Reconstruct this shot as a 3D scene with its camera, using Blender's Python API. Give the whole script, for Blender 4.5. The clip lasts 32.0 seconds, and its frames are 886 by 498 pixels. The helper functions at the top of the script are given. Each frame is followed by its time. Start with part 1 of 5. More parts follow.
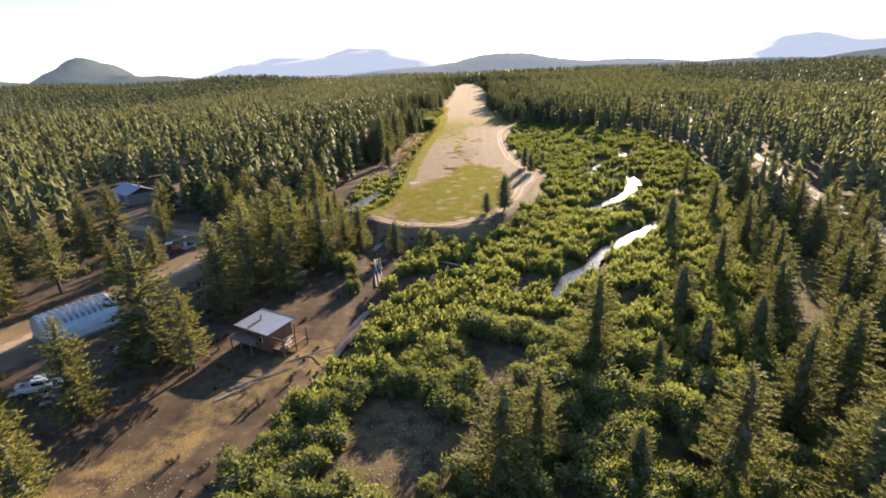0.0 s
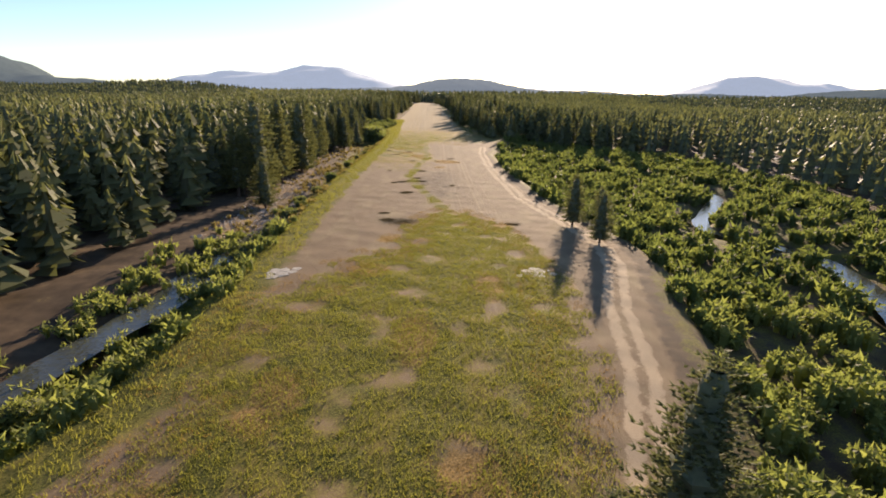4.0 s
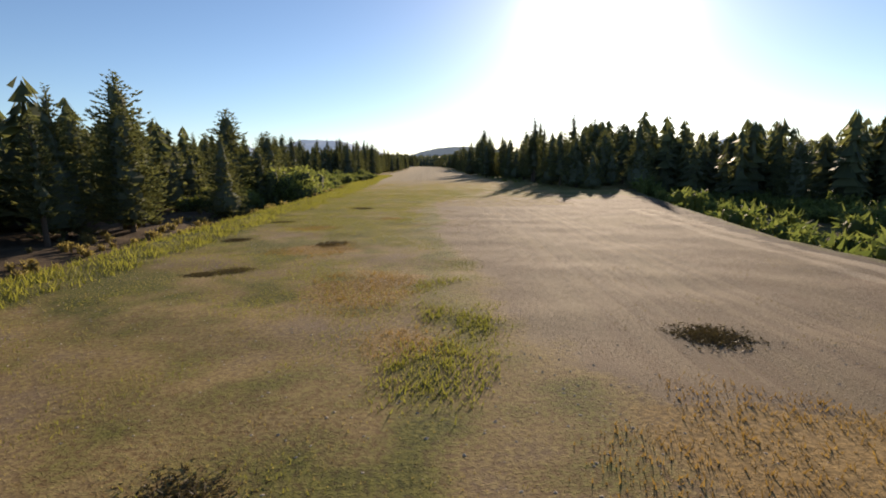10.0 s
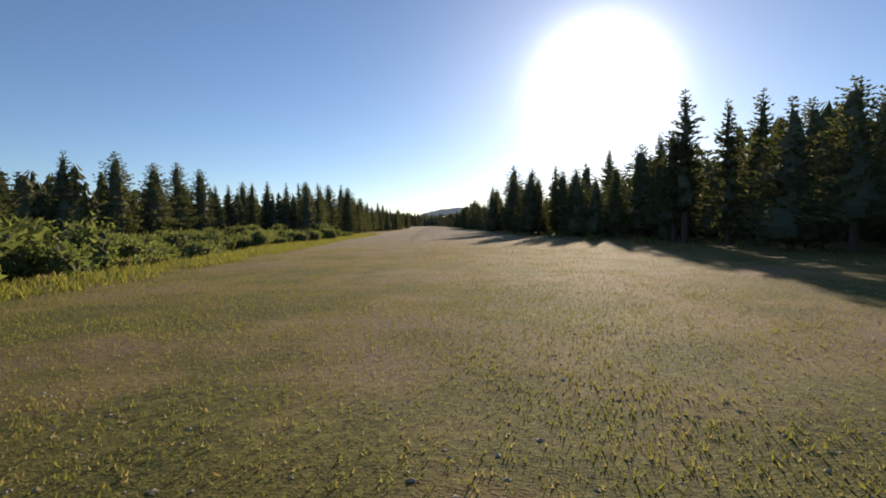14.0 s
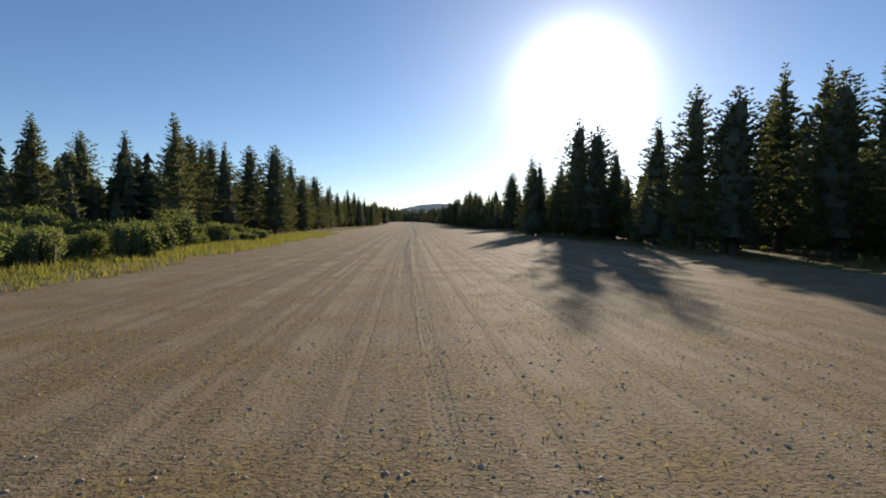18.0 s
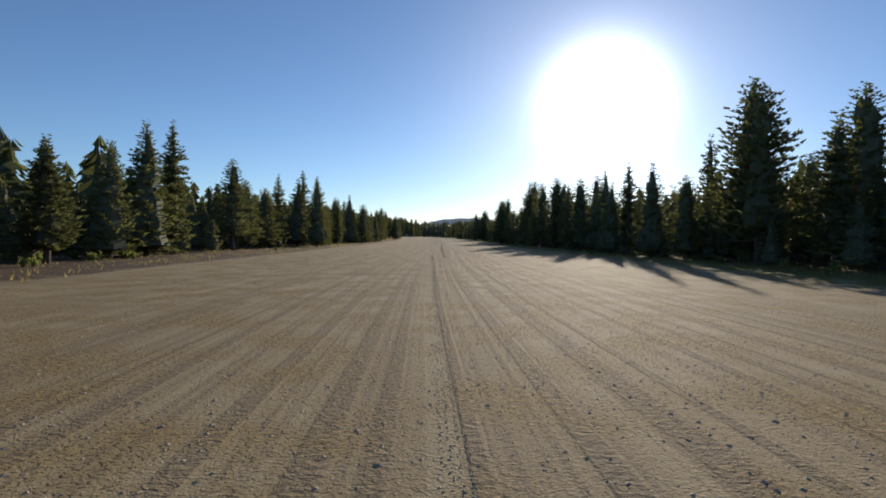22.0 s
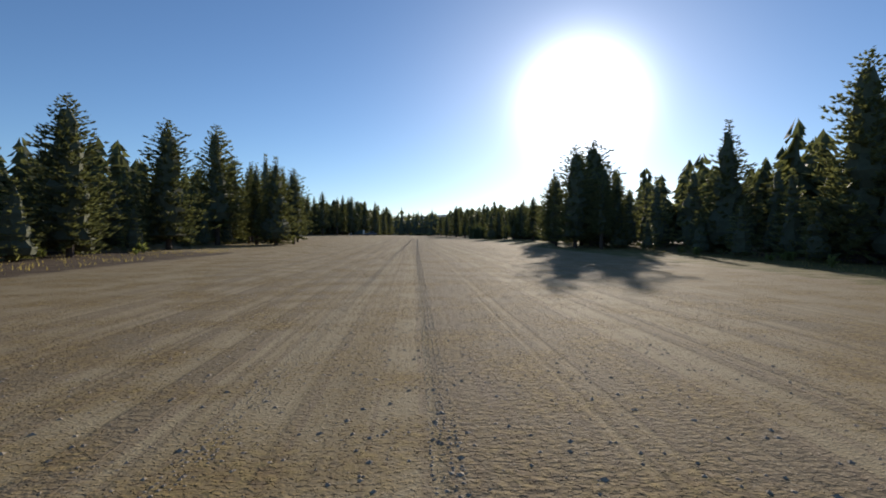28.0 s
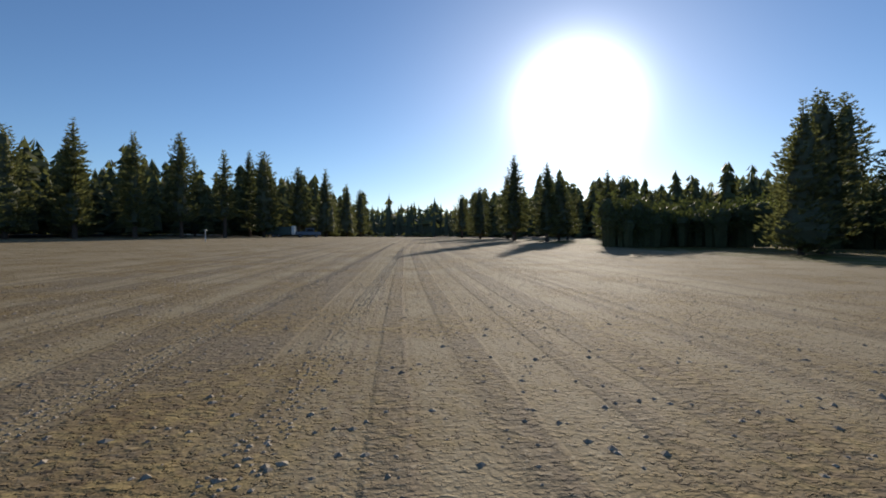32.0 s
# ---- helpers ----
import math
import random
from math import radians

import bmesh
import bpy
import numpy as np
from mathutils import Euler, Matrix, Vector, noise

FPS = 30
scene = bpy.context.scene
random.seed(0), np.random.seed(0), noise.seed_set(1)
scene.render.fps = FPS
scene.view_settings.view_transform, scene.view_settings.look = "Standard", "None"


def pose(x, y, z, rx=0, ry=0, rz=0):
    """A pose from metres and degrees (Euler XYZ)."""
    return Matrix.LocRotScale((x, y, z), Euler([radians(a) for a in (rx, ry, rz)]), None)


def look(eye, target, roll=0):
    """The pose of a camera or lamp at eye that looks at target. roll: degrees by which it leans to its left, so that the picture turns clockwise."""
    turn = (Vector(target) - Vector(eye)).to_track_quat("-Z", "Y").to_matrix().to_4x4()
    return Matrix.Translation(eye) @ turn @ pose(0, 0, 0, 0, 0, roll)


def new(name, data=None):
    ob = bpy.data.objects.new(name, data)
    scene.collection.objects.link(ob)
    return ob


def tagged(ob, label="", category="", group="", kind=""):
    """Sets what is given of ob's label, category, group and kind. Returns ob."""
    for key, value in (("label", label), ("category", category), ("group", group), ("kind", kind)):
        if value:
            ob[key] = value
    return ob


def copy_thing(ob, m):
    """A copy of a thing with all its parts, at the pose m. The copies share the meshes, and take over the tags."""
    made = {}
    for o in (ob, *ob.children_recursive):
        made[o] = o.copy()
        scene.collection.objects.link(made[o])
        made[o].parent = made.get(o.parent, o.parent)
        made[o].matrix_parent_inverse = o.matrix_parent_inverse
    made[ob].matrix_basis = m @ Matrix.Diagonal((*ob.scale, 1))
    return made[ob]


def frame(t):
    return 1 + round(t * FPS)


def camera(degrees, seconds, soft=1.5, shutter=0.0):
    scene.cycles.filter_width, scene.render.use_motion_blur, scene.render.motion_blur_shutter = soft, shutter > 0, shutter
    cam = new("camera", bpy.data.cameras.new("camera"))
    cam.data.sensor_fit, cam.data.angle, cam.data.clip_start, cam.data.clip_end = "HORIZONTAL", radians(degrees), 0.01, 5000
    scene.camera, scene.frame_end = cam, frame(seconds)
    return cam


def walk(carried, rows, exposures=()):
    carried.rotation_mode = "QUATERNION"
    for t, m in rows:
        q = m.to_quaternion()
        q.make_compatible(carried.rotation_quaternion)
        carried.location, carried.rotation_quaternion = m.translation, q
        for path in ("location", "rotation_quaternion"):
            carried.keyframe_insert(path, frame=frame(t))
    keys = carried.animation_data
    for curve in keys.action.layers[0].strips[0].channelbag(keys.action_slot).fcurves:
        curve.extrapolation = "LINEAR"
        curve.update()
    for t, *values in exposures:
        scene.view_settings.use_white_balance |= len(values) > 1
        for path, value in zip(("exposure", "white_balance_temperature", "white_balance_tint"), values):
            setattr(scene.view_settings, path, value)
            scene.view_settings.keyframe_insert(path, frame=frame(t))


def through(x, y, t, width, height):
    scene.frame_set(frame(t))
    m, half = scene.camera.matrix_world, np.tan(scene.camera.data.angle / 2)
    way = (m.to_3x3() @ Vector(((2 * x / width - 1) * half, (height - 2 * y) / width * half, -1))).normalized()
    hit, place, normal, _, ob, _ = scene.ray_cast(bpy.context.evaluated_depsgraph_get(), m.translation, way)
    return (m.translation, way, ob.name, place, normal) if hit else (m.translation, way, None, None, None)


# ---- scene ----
cam = camera(83.2, 32.0, soft=1.8, shutter=0.0)
PATH = [
    (0.0, pose(6.92, -2.24, 30.83, 70.10, 1.81, 3.09)),
    (0.5, pose(6.70, 9.36, 29.31, 70.59, 1.86, 1.77)),
    (1.0, pose(6.50, 20.92, 27.66, 71.11, 1.34, 0.29)),
    (1.5, pose(6.34, 32.61, 25.94, 71.44, 0.38, -0.54)),
    (2.0, pose(6.10, 44.13, 24.27, 71.65, -0.12, -1.28)),
    (2.5, pose(5.79, 55.39, 22.68, 71.89, -0.62, -1.48)),
    (4.5, pose(3.29, 105.92, 14.91, 72.96, -1.27, -1.56)),
    (5.0, pose(3.04, 117.61, 13.41, 73.25, -1.02, -1.96)),
    (5.5, pose(2.83, 129.23, 11.95, 74.34, -0.61, -1.62)),
    (6.0, pose(2.75, 140.61, 10.64, 75.60, -0.50, 0.06)),
    (6.5, pose(2.62, 150.21, 9.60, 75.65, -0.19, -1.16)),
    (7.0, pose(2.49, 159.50, 8.67, 75.58, -0.12, -2.54)),
    (7.5, pose(2.44, 168.99, 7.82, 77.17, 0.69, -0.94)),
    (8.0, pose(2.50, 178.76, 6.84, 77.52, 0.45, -1.71)),
    (8.5, pose(2.65, 189.95, 5.95, 78.08, -0.36, -2.76)),
    (9.0, pose(2.63, 200.09, 5.24, 79.35, -0.33, -1.99)),
    (9.5, pose(2.73, 209.84, 4.77, 80.06, 0.60, -0.99)),
    (10.0, pose(3.04, 218.23, 4.13, 80.44, 0.65, -1.71)),
    (10.5, pose(3.34, 226.64, 3.66, 80.33, 0.48, -3.05)),
    (11.0, pose(3.25, 235.12, 3.28, 81.11, 1.26, -3.31)),
    (11.5, pose(3.26, 243.61, 2.80, 82.45, 0.78, -1.94)),
    (12.0, pose(3.29, 252.51, 2.35, 83.14, 1.18, -1.94)),
    (12.5, pose(3.24, 260.11, 2.04, 84.13, 1.36, -1.30)),
    (13.0, pose(3.18, 268.31, 2.00, 85.50, 0.99, 0.16)),
    (13.5, pose(3.26, 276.96, 1.99, 86.64, 0.93, 0.23)),
    (14.0, pose(3.44, 285.50, 1.98, 87.39, 0.98, -1.20)),
    (14.5, pose(3.77, 293.86, 2.00, 87.45, 0.87, -3.45)),
    (16.5, pose(2.82, 326.18, 2.00, 86.73, 0.25, -3.35)),
    (17.0, pose(1.97, 332.58, 2.02, 86.60, 0.19, -3.38)),
    (17.5, pose(1.06, 339.15, 2.03, 87.14, -0.60, -3.68)),
    (18.0, pose(0.21, 345.63, 2.02, 86.96, -0.49, -3.73)),
    (18.5, pose(-0.55, 351.33, 1.99, 87.46, -0.81, -2.96)),
    (19.0, pose(-1.25, 356.73, 1.97, 88.54, -1.16, -2.31)),
    (19.5, pose(-1.66, 362.73, 1.99, 88.35, -0.56, -3.81)),
    (20.0, pose(-1.47, 377.23, 2.00, 89.02, -0.65, -5.20)),
    (20.5, pose(-0.84, 395.63, 2.01, 88.60, -0.89, -2.75)),
    (21.0, pose(-0.09, 414.33, 1.99, 89.06, -2.56, -1.99)),
    (21.5, pose(0.60, 432.73, 2.01, 88.74, -1.30, -1.62)),
    (22.0, pose(0.99, 449.73, 1.97, 88.68, -0.78, -1.24)),
    (22.5, pose(1.02, 465.33, 1.98, 88.55, -1.07, -2.93)),
    (23.0, pose(0.99, 480.33, 1.97, 88.67, -0.77, -3.28)),
    (23.5, pose(1.01, 495.13, 2.01, 88.13, -0.60, -4.43)),
    (24.0, pose(1.19, 510.13, 2.02, 87.90, -0.30, -4.55)),
    (24.5, pose(1.48, 525.33, 2.03, 88.29, 0.11, -3.11)),
    (25.0, pose(1.63, 542.33, 2.02, 88.35, 0.24, -3.35)),
    (25.5, pose(1.54, 560.23, 2.01, 88.25, -0.01, -2.96)),
    (26.0, pose(1.43, 577.83, 2.02, 88.82, -0.04, -2.19)),
    (26.5, pose(1.33, 596.13, 2.00, 88.14, -0.07, -3.62)),
    (28.5, pose(1.39, 668.73, 1.99, 88.57, -0.39, -3.00)),
    (29.0, pose(1.57, 687.43, 1.99, 88.52, -0.53, -2.65)),
    (29.5, pose(1.74, 705.03, 2.00, 88.58, -0.97, -3.63)),
    (30.0, pose(1.86, 720.53, 2.01, 88.78, -1.52, -4.70)),
    (30.5, pose(2.05, 732.53, 1.99, 88.88, -1.58, -5.19)),
    (31.0, pose(2.28, 745.35, 1.99, 88.96, -0.98, -4.71)),
    (31.5, pose(2.58, 757.46, 2.03, 89.01, -0.87, -4.47)),
    (32.0, pose(3.05, 769.99, 2.00, 88.65, 0.21, -3.61)),
]
walk(cam, PATH, exposures=((0.0, 1.75, 7600, 19), (4.5, 1.12, 7550, 18), (9.0, 0.7, 7250, 15), (13.0, 0.42, 6900, 15), (18.0, 0.28, 6500, 13), (32.0, 0.2, 6200, 11)))

# ---------------------------------------------------------------- light
SUN_AZ, SUN_EL = radians(18.7), radians(14.5)      # from +y towards +x, above the horizon
SUN_DIR = Vector((math.sin(SUN_AZ) * math.cos(SUN_EL), math.cos(SUN_AZ) * math.cos(SUN_EL), math.sin(SUN_EL)))
world = bpy.data.worlds.new("sky")
scene.world = world
world.use_nodes = True
sky = world.node_tree.nodes.new("ShaderNodeTexSky")
sky.sky_type, sky.sun_disc = "NISHITA", False
sky.sun_elevation, sky.sun_rotation = SUN_EL, SUN_AZ
sky.altitude, sky.air_density, sky.dust_density, sky.ozone_density = 1600, 1.0, 0.6, 3.6
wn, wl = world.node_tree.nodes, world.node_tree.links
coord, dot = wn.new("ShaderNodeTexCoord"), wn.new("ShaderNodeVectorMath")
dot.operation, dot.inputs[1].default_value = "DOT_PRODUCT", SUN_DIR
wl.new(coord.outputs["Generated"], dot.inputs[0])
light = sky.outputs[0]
for narrow, strong in ((300.0, 26.0), (40.0, 1.6)):             # sun bloom and aureole, painted as added sky glow
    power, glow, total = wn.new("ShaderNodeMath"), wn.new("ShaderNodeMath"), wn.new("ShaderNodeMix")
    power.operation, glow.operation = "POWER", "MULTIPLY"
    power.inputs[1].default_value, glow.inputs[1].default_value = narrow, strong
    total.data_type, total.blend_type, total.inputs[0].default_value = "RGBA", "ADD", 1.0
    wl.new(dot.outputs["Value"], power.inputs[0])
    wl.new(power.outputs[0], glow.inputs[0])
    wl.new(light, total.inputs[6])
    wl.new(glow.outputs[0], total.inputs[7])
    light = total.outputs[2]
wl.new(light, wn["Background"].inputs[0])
wn["Background"].inputs[1].default_value = 0.1
sun = bpy.data.lights.new("sun", "SUN")
sun.energy, sun.angle, sun.color = 4.8, radians(0.5), (1.0, 0.86, 0.68)
new("sun", sun).matrix_world = look(SUN_DIR * 100, (0, 0, 0))

# ---------------------------------------------------------------- materials
def material(name, rough=0.8, metal=0.0):
    m = bpy.data.materials.new(name)
    m.use_nodes = True
    p = m.node_tree.nodes["Principled BSDF"]
    p.inputs["Roughness"].default_value, p.inputs["Metallic"].default_value = rough, metal
    return m, m.node_tree, p


def noise_node(nt, scale, detail=4.0, coord=None, stretch=None):
    n = nt.nodes.new("ShaderNodeTexNoise")
    n.inputs["Scale"].default_value, n.inputs["Detail"].default_value = scale, detail
    g = nt.nodes.new("ShaderNodeNewGeometry") if coord == "world" else nt.nodes.new("ShaderNodeTexCoord")
    src = g.outputs["Position"] if coord == "world" else g.outputs["Object"]
    if stretch:
        mp = nt.nodes.new("ShaderNodeMapping")
        mp.inputs["Scale"].default_value = stretch
        nt.links.new(src, mp.inputs[0])
        src = mp.outputs[0]
    nt.links.new(src, n.inputs["Vector"])
    return n.outputs[0]


def ramp(nt, fac, *stops):
    r = nt.nodes.new("ShaderNodeValToRGB")
    while len(r.color_ramp.elements) < len(stops):
        r.color_ramp.elements.new(0.5)
    for e, (at, col) in zip(r.color_ramp.elements, stops):
        e.position, e.color = at, (*col, 1)
    nt.links.new(fac, r.inputs[0])
    return r.outputs[0]


def mix(nt, fac, a, b, kind="MIX"):
    n = nt.nodes.new("ShaderNodeMix")
    n.data_type, n.blend_type = "RGBA", kind
    for sock, v in ((n.inputs[0], fac), (n.inputs[6], a), (n.inputs[7], b)):
        if isinstance(v, (int, float)):
            sock.default_value = v
        elif isinstance(v, tuple):
            sock.default_value = (*v, 1)
        else:
            nt.links.new(v, sock)
    return n.outputs[2]


def calc(nt, op, a, b=0.0, clamp=False):
    n = nt.nodes.new("ShaderNodeMath")
    n.operation, n.use_clamp = op, clamp
    for sock, v in zip(n.inputs, (a, b)):
        if isinstance(v, (int, float)):
            sock.default_value = v
        else:
            nt.links.new(v, sock)
    return n.outputs[0]


def bump(nt, p, height, strength, distance):
    b = nt.nodes.new("ShaderNodeBump")
    b.inputs["Strength"].default_value, b.inputs["Distance"].default_value = strength, distance
    nt.links.new(height, b.inputs["Height"])
    nt.links.new(b.outputs[0], p.inputs["Normal"])


def attribute(nt, name):
    a = nt.nodes.new("ShaderNodeAttribute")
    a.attribute_name = name
    return a.outputs["Fac"]


def plain(name, col, rough=0.8, metal=0.0, var=0.25, scale=3.0, bumpy=0.0):
    """A surface of one colour with stains at two scales."""
    m, nt, p = material(name, rough, metal)
    lo = tuple(c * (1 - var) for c in col)
    hi = tuple(min(1, c * (1 + var)) for c in col)
    c1 = ramp(nt, noise_node(nt, scale), (0.3, lo), (0.7, hi))
    c2 = mix(nt, 0.5, c1, ramp(nt, noise_node(nt, scale * 9), (0.3, lo), (0.7, hi)))
    nt.links.new(c2, p.inputs["Base Color"])
    if bumpy:
        bump(nt, p, noise_node(nt, scale * 6), 0.5, bumpy)
    return m


def foliage(name, dark, light, through, rough=0.6):
    """Leaves and needles: colour varies by tree and by spray, and light shines through."""
    m, nt, p = material(name, rough)
    info = nt.nodes.new("ShaderNodeObjectInfo")
    geo = nt.nodes.new("ShaderNodeNewGeometry")
    f = calc(nt, "ADD", calc(nt, "MULTIPLY", info.outputs["Random"], 0.45), calc(nt, "MULTIPLY", geo.outputs["Random Per Island"], 0.55))
    col = ramp(nt, f, (0.0, dark), (1.0, light))
    nt.links.new(col, p.inputs["Base Color"])
    p.inputs["Specular IOR Level"].default_value = 0.12
    t = nt.nodes.new("ShaderNodeBsdfTranslucent")
    nt.links.new(mix(nt, 1.0, col, (1.0, 1.0, 0.65), "MULTIPLY"), t.inputs[0])
    ms = nt.nodes.new("ShaderNodeMixShader")
    ms.inputs[0].default_value = through
    nt.links.new(p.outputs[0], ms.inputs[1])
    nt.links.new(t.outputs[0], ms.inputs[2])
    nt.links.new(ms.outputs[0], nt.nodes["Material Output"].inputs[0])
    return m


def ground_material():
    m, nt, p = material("ground", 0.9)
    p.inputs["Specular IOR Level"].default_value = 0.13

    def grey(a, b, src, top=1.0):
        return ramp(nt, src, (a, (0, 0, 0)), (b, (top, top, top)))

    big, mid, fine = noise_node(nt, 0.05, 4, "world"), noise_node(nt, 0.6, 6, "world"), noise_node(nt, 9.0, 5, "world")
    grit = noise_node(nt, 30.0, 3, "world")
    patch = noise_node(nt, 1.0, 4, "world", (0.35, 0.12, 1))
    clods = noise_node(nt, 1.0, 2, "world", (17.0, 22.0, 1))
    floor = mix(nt, grey(0.35, 0.65, mid), (0.07, 0.05, 0.034), (0.125, 0.09, 0.058))
    dirt = mix(nt, grey(0.35, 0.65, patch), (0.25, 0.20, 0.112), (0.335, 0.272, 0.155))
    dirt = mix(nt, grey(0.4, 0.6, big, 0.6), dirt, (0.305, 0.235, 0.13))
    dirt = mix(nt, calc(nt, "MULTIPLY", attribute(nt, "loam"), grey(0.15, 0.5, patch)), dirt, (0.18, 0.124, 0.076))
    dirt = mix(nt, calc(nt, "MULTIPLY", attribute(nt, "damp"), 0.95), dirt, mix(nt, grey(0.35, 0.65, fine), (0.06, 0.043, 0.028), (0.12, 0.088, 0.055)))
    dirt = mix(nt, grey(0.45, 0.66, fine, 0.3), dirt, (0.23, 0.175, 0.115))
    # wheel tracks that wander along the strip, wide and narrow
    geo = nt.nodes.new("ShaderNodeNewGeometry")
    sway = nt.nodes.new("ShaderNodeVectorMath")
    sway.operation = "ADD"
    bend = nt.nodes.new("ShaderNodeCombineXYZ")
    nt.links.new(calc(nt, "MULTIPLY", noise_node(nt, 1.0, 1, "world", (0.02, 0.008, 1)), 5.0), bend.inputs[0])
    nt.links.new(geo.outputs["Position"], sway.inputs[0])
    nt.links.new(bend.outputs[0], sway.inputs[1])

    def along(across, length, detail):
        squeeze, tex = nt.nodes.new("ShaderNodeMapping"), nt.nodes.new("ShaderNodeTexNoise")
        squeeze.inputs["Scale"].default_value = (across, length, 1)
        nt.links.new(sway.outputs[0], squeeze.inputs[0])
        tex.inputs["Scale"].default_value, tex.inputs["Detail"].default_value = 1.0, detail
        nt.links.new(squeeze.outputs[0], tex.inputs["Vector"])
        return tex.outputs[0]
    wide, narrow = along(2.0, 0.0022, 1.0), along(6.5, 0.005, 2.0)
    worn = attribute(nt, "rut")
    tread = noise_node(nt, 1.0, 2, "world", (8.0, 13.0, 1))
    pressed = mix(nt, 1.0, grey(0.51, 0.55, wide), worn, "MULTIPLY")
    raised = mix(nt, 1.0, ramp(nt, wide, (0.42, (1, 1, 1)), (0.46, (0, 0, 0))), worn, "MULTIPLY")
    thin = mix(nt, 1.0, grey(0.55, 0.60, narrow), worn, "MULTIPLY")
    dirt = mix(nt, calc(nt, "MULTIPLY", pressed, 0.6), dirt, (0.18, 0.138, 0.085))
    dirt = mix(nt, calc(nt, "MULTIPLY", calc(nt, "MULTIPLY", pressed, grey(0.47, 0.56, tread)), 0.4), dirt, (0.12, 0.09, 0.06))
    dirt = mix(nt, calc(nt, "MULTIPLY", raised, 0.45), dirt, (0.40, 0.33, 0.20))
    dirt = mix(nt, calc(nt, "MULTIPLY", thin, 0.5), dirt, (0.20, 0.15, 0.10))
    loose = calc(nt, "MULTIPLY", grey(0.56, 0.64, clods), calc(nt, "ADD", grey(0.42, 0.62, mid), 0.3))
    rows = calc(nt, "SUBTRACT", 1.0, calc(nt, "MULTIPLY", worn, ramp(nt, narrow, (0.42, (0.55, 0.55, 0.55)), (0.58, (0, 0, 0)))))
    loose = calc(nt, "MULTIPLY", calc(nt, "MULTIPLY", loose, rows), calc(nt, "SUBTRACT", 1.0, calc(nt, "MULTIPLY", attribute(nt, "loam"), 0.55)))
    # dark flecks put the clods' shaded near faces into the colour
    dirt = mix(nt, calc(nt, "MULTIPLY", loose, 0.9), dirt, (0.10, 0.078, 0.055))
    dirt = mix(nt, grey(0.58, 0.70, grit, 0.5), dirt, (0.48, 0.41, 0.28))
    grass = mix(nt, grey(0.35, 0.65, fine), (0.045, 0.052, 0.012), (0.19, 0.175, 0.042))
    grass = mix(nt, grey(0.5, 0.75, patch, 0.7), grass, (0.25, 0.19, 0.05))
    dry = mix(nt, grey(0.35, 0.65, fine), (0.17, 0.108, 0.045), (0.32, 0.24, 0.10))

    def mask(name, soft=0.35):
        s = calc(nt, "ADD", attribute(nt, name), calc(nt, "MULTIPLY", calc(nt, "SUBTRACT", mid, 0.5), 1.3))
        s = calc(nt, "ADD", s, calc(nt, "MULTIPLY", calc(nt, "SUBTRACT", fine, 0.5), 0.6))
        return calc(nt, "DIVIDE", calc(nt, "SUBTRACT", s, 0.5 - soft / 2), soft, True)
    col = mix(nt, mask("bare"), floor, dirt)
    col = mix(nt, mask("dry"), col, dry)
    col = mix(nt, mask("green"), col, grass)
    col = mix(nt, mask("rust"), col, mix(nt, grey(0.35, 0.65, fine), (0.15, 0.095, 0.035), (0.36, 0.235, 0.09)))
    col = mix(nt, mask("track", 0.3), col, mix(nt, fine, (0.33, 0.25, 0.16), (0.43, 0.345, 0.24)))
    nt.links.new(col, p.inputs["Base Color"])
    h = calc(nt, "ADD", calc(nt, "MULTIPLY", fine, 0.12), calc(nt, "MULTIPLY", grit, 0.16))
    h = calc(nt, "ADD", h, calc(nt, "MULTIPLY", loose, 0.45))
    h = calc(nt, "ADD", h, calc(nt, "MULTIPLY", calc(nt, "MULTIPLY", tread, pressed), 0.3))
    bump(nt, p, h, 1.0, 0.075)
    return m


GROUND = ground_material()
NEEDLES = foliage("needles", (0.085, 0.10, 0.055), (0.25, 0.255, 0.12), 0.45)
LEAVES = foliage("willow leaves", (0.09, 0.125, 0.042), (0.30, 0.325, 0.115), 0.58)
DARKLEAVES = foliage("dark leaves", (0.05, 0.07, 0.028), (0.13, 0.145, 0.055), 0.35)
WEEDS = foliage("weeds", (0.055, 0.042, 0.025), (0.15, 0.115, 0.06), 0.3)
GRASS = foliage("grass", (0.105, 0.125, 0.028), (0.30, 0.285, 0.075), 0.62)
RUSTGRASS = foliage("rust-brown weed", (0.19, 0.115, 0.04), (0.40, 0.26, 0.10), 0.55)
DRYGRASS = foliage("dry grass", (0.24, 0.19, 0.08), (0.42, 0.35, 0.17), 0.6)
# lighter copy of the needles: sunlight and glare veil put into the colour
SUNLITNEEDLES = foliage("sunlit pine needles", (0.11, 0.125, 0.06), (0.31, 0.30, 0.13), 0.5)
# fills the pine crowns; shade between the boughs is put into the dull tone
CORE = plain("crown core, painted shade", (0.10, 0.11, 0.065), 0.95, var=0.3)
# solid shrub cores; the darkness among the twigs is painted into this colour
SHADE = plain("shrub core, painted shade", (0.075, 0.085, 0.035), 0.95, var=0.3)
BARK = plain("bark", (0.10, 0.07, 0.05), 0.95, bumpy=0.05)
DEADWOOD = plain("weathered wood", (0.42, 0.37, 0.30), 0.85, var=0.3, scale=2)
WOOD = plain("brown boards", (0.17, 0.095, 0.055), 0.85, var=0.4, scale=2, bumpy=0.01)
TIN = plain("galvanised roofing", (0.52, 0.54, 0.57), 0.42, 0.75, 0.15, 0.8)
TINDARK = plain("rusted tin", (0.20, 0.13, 0.10), 0.6, 0.5, 0.4, 2)
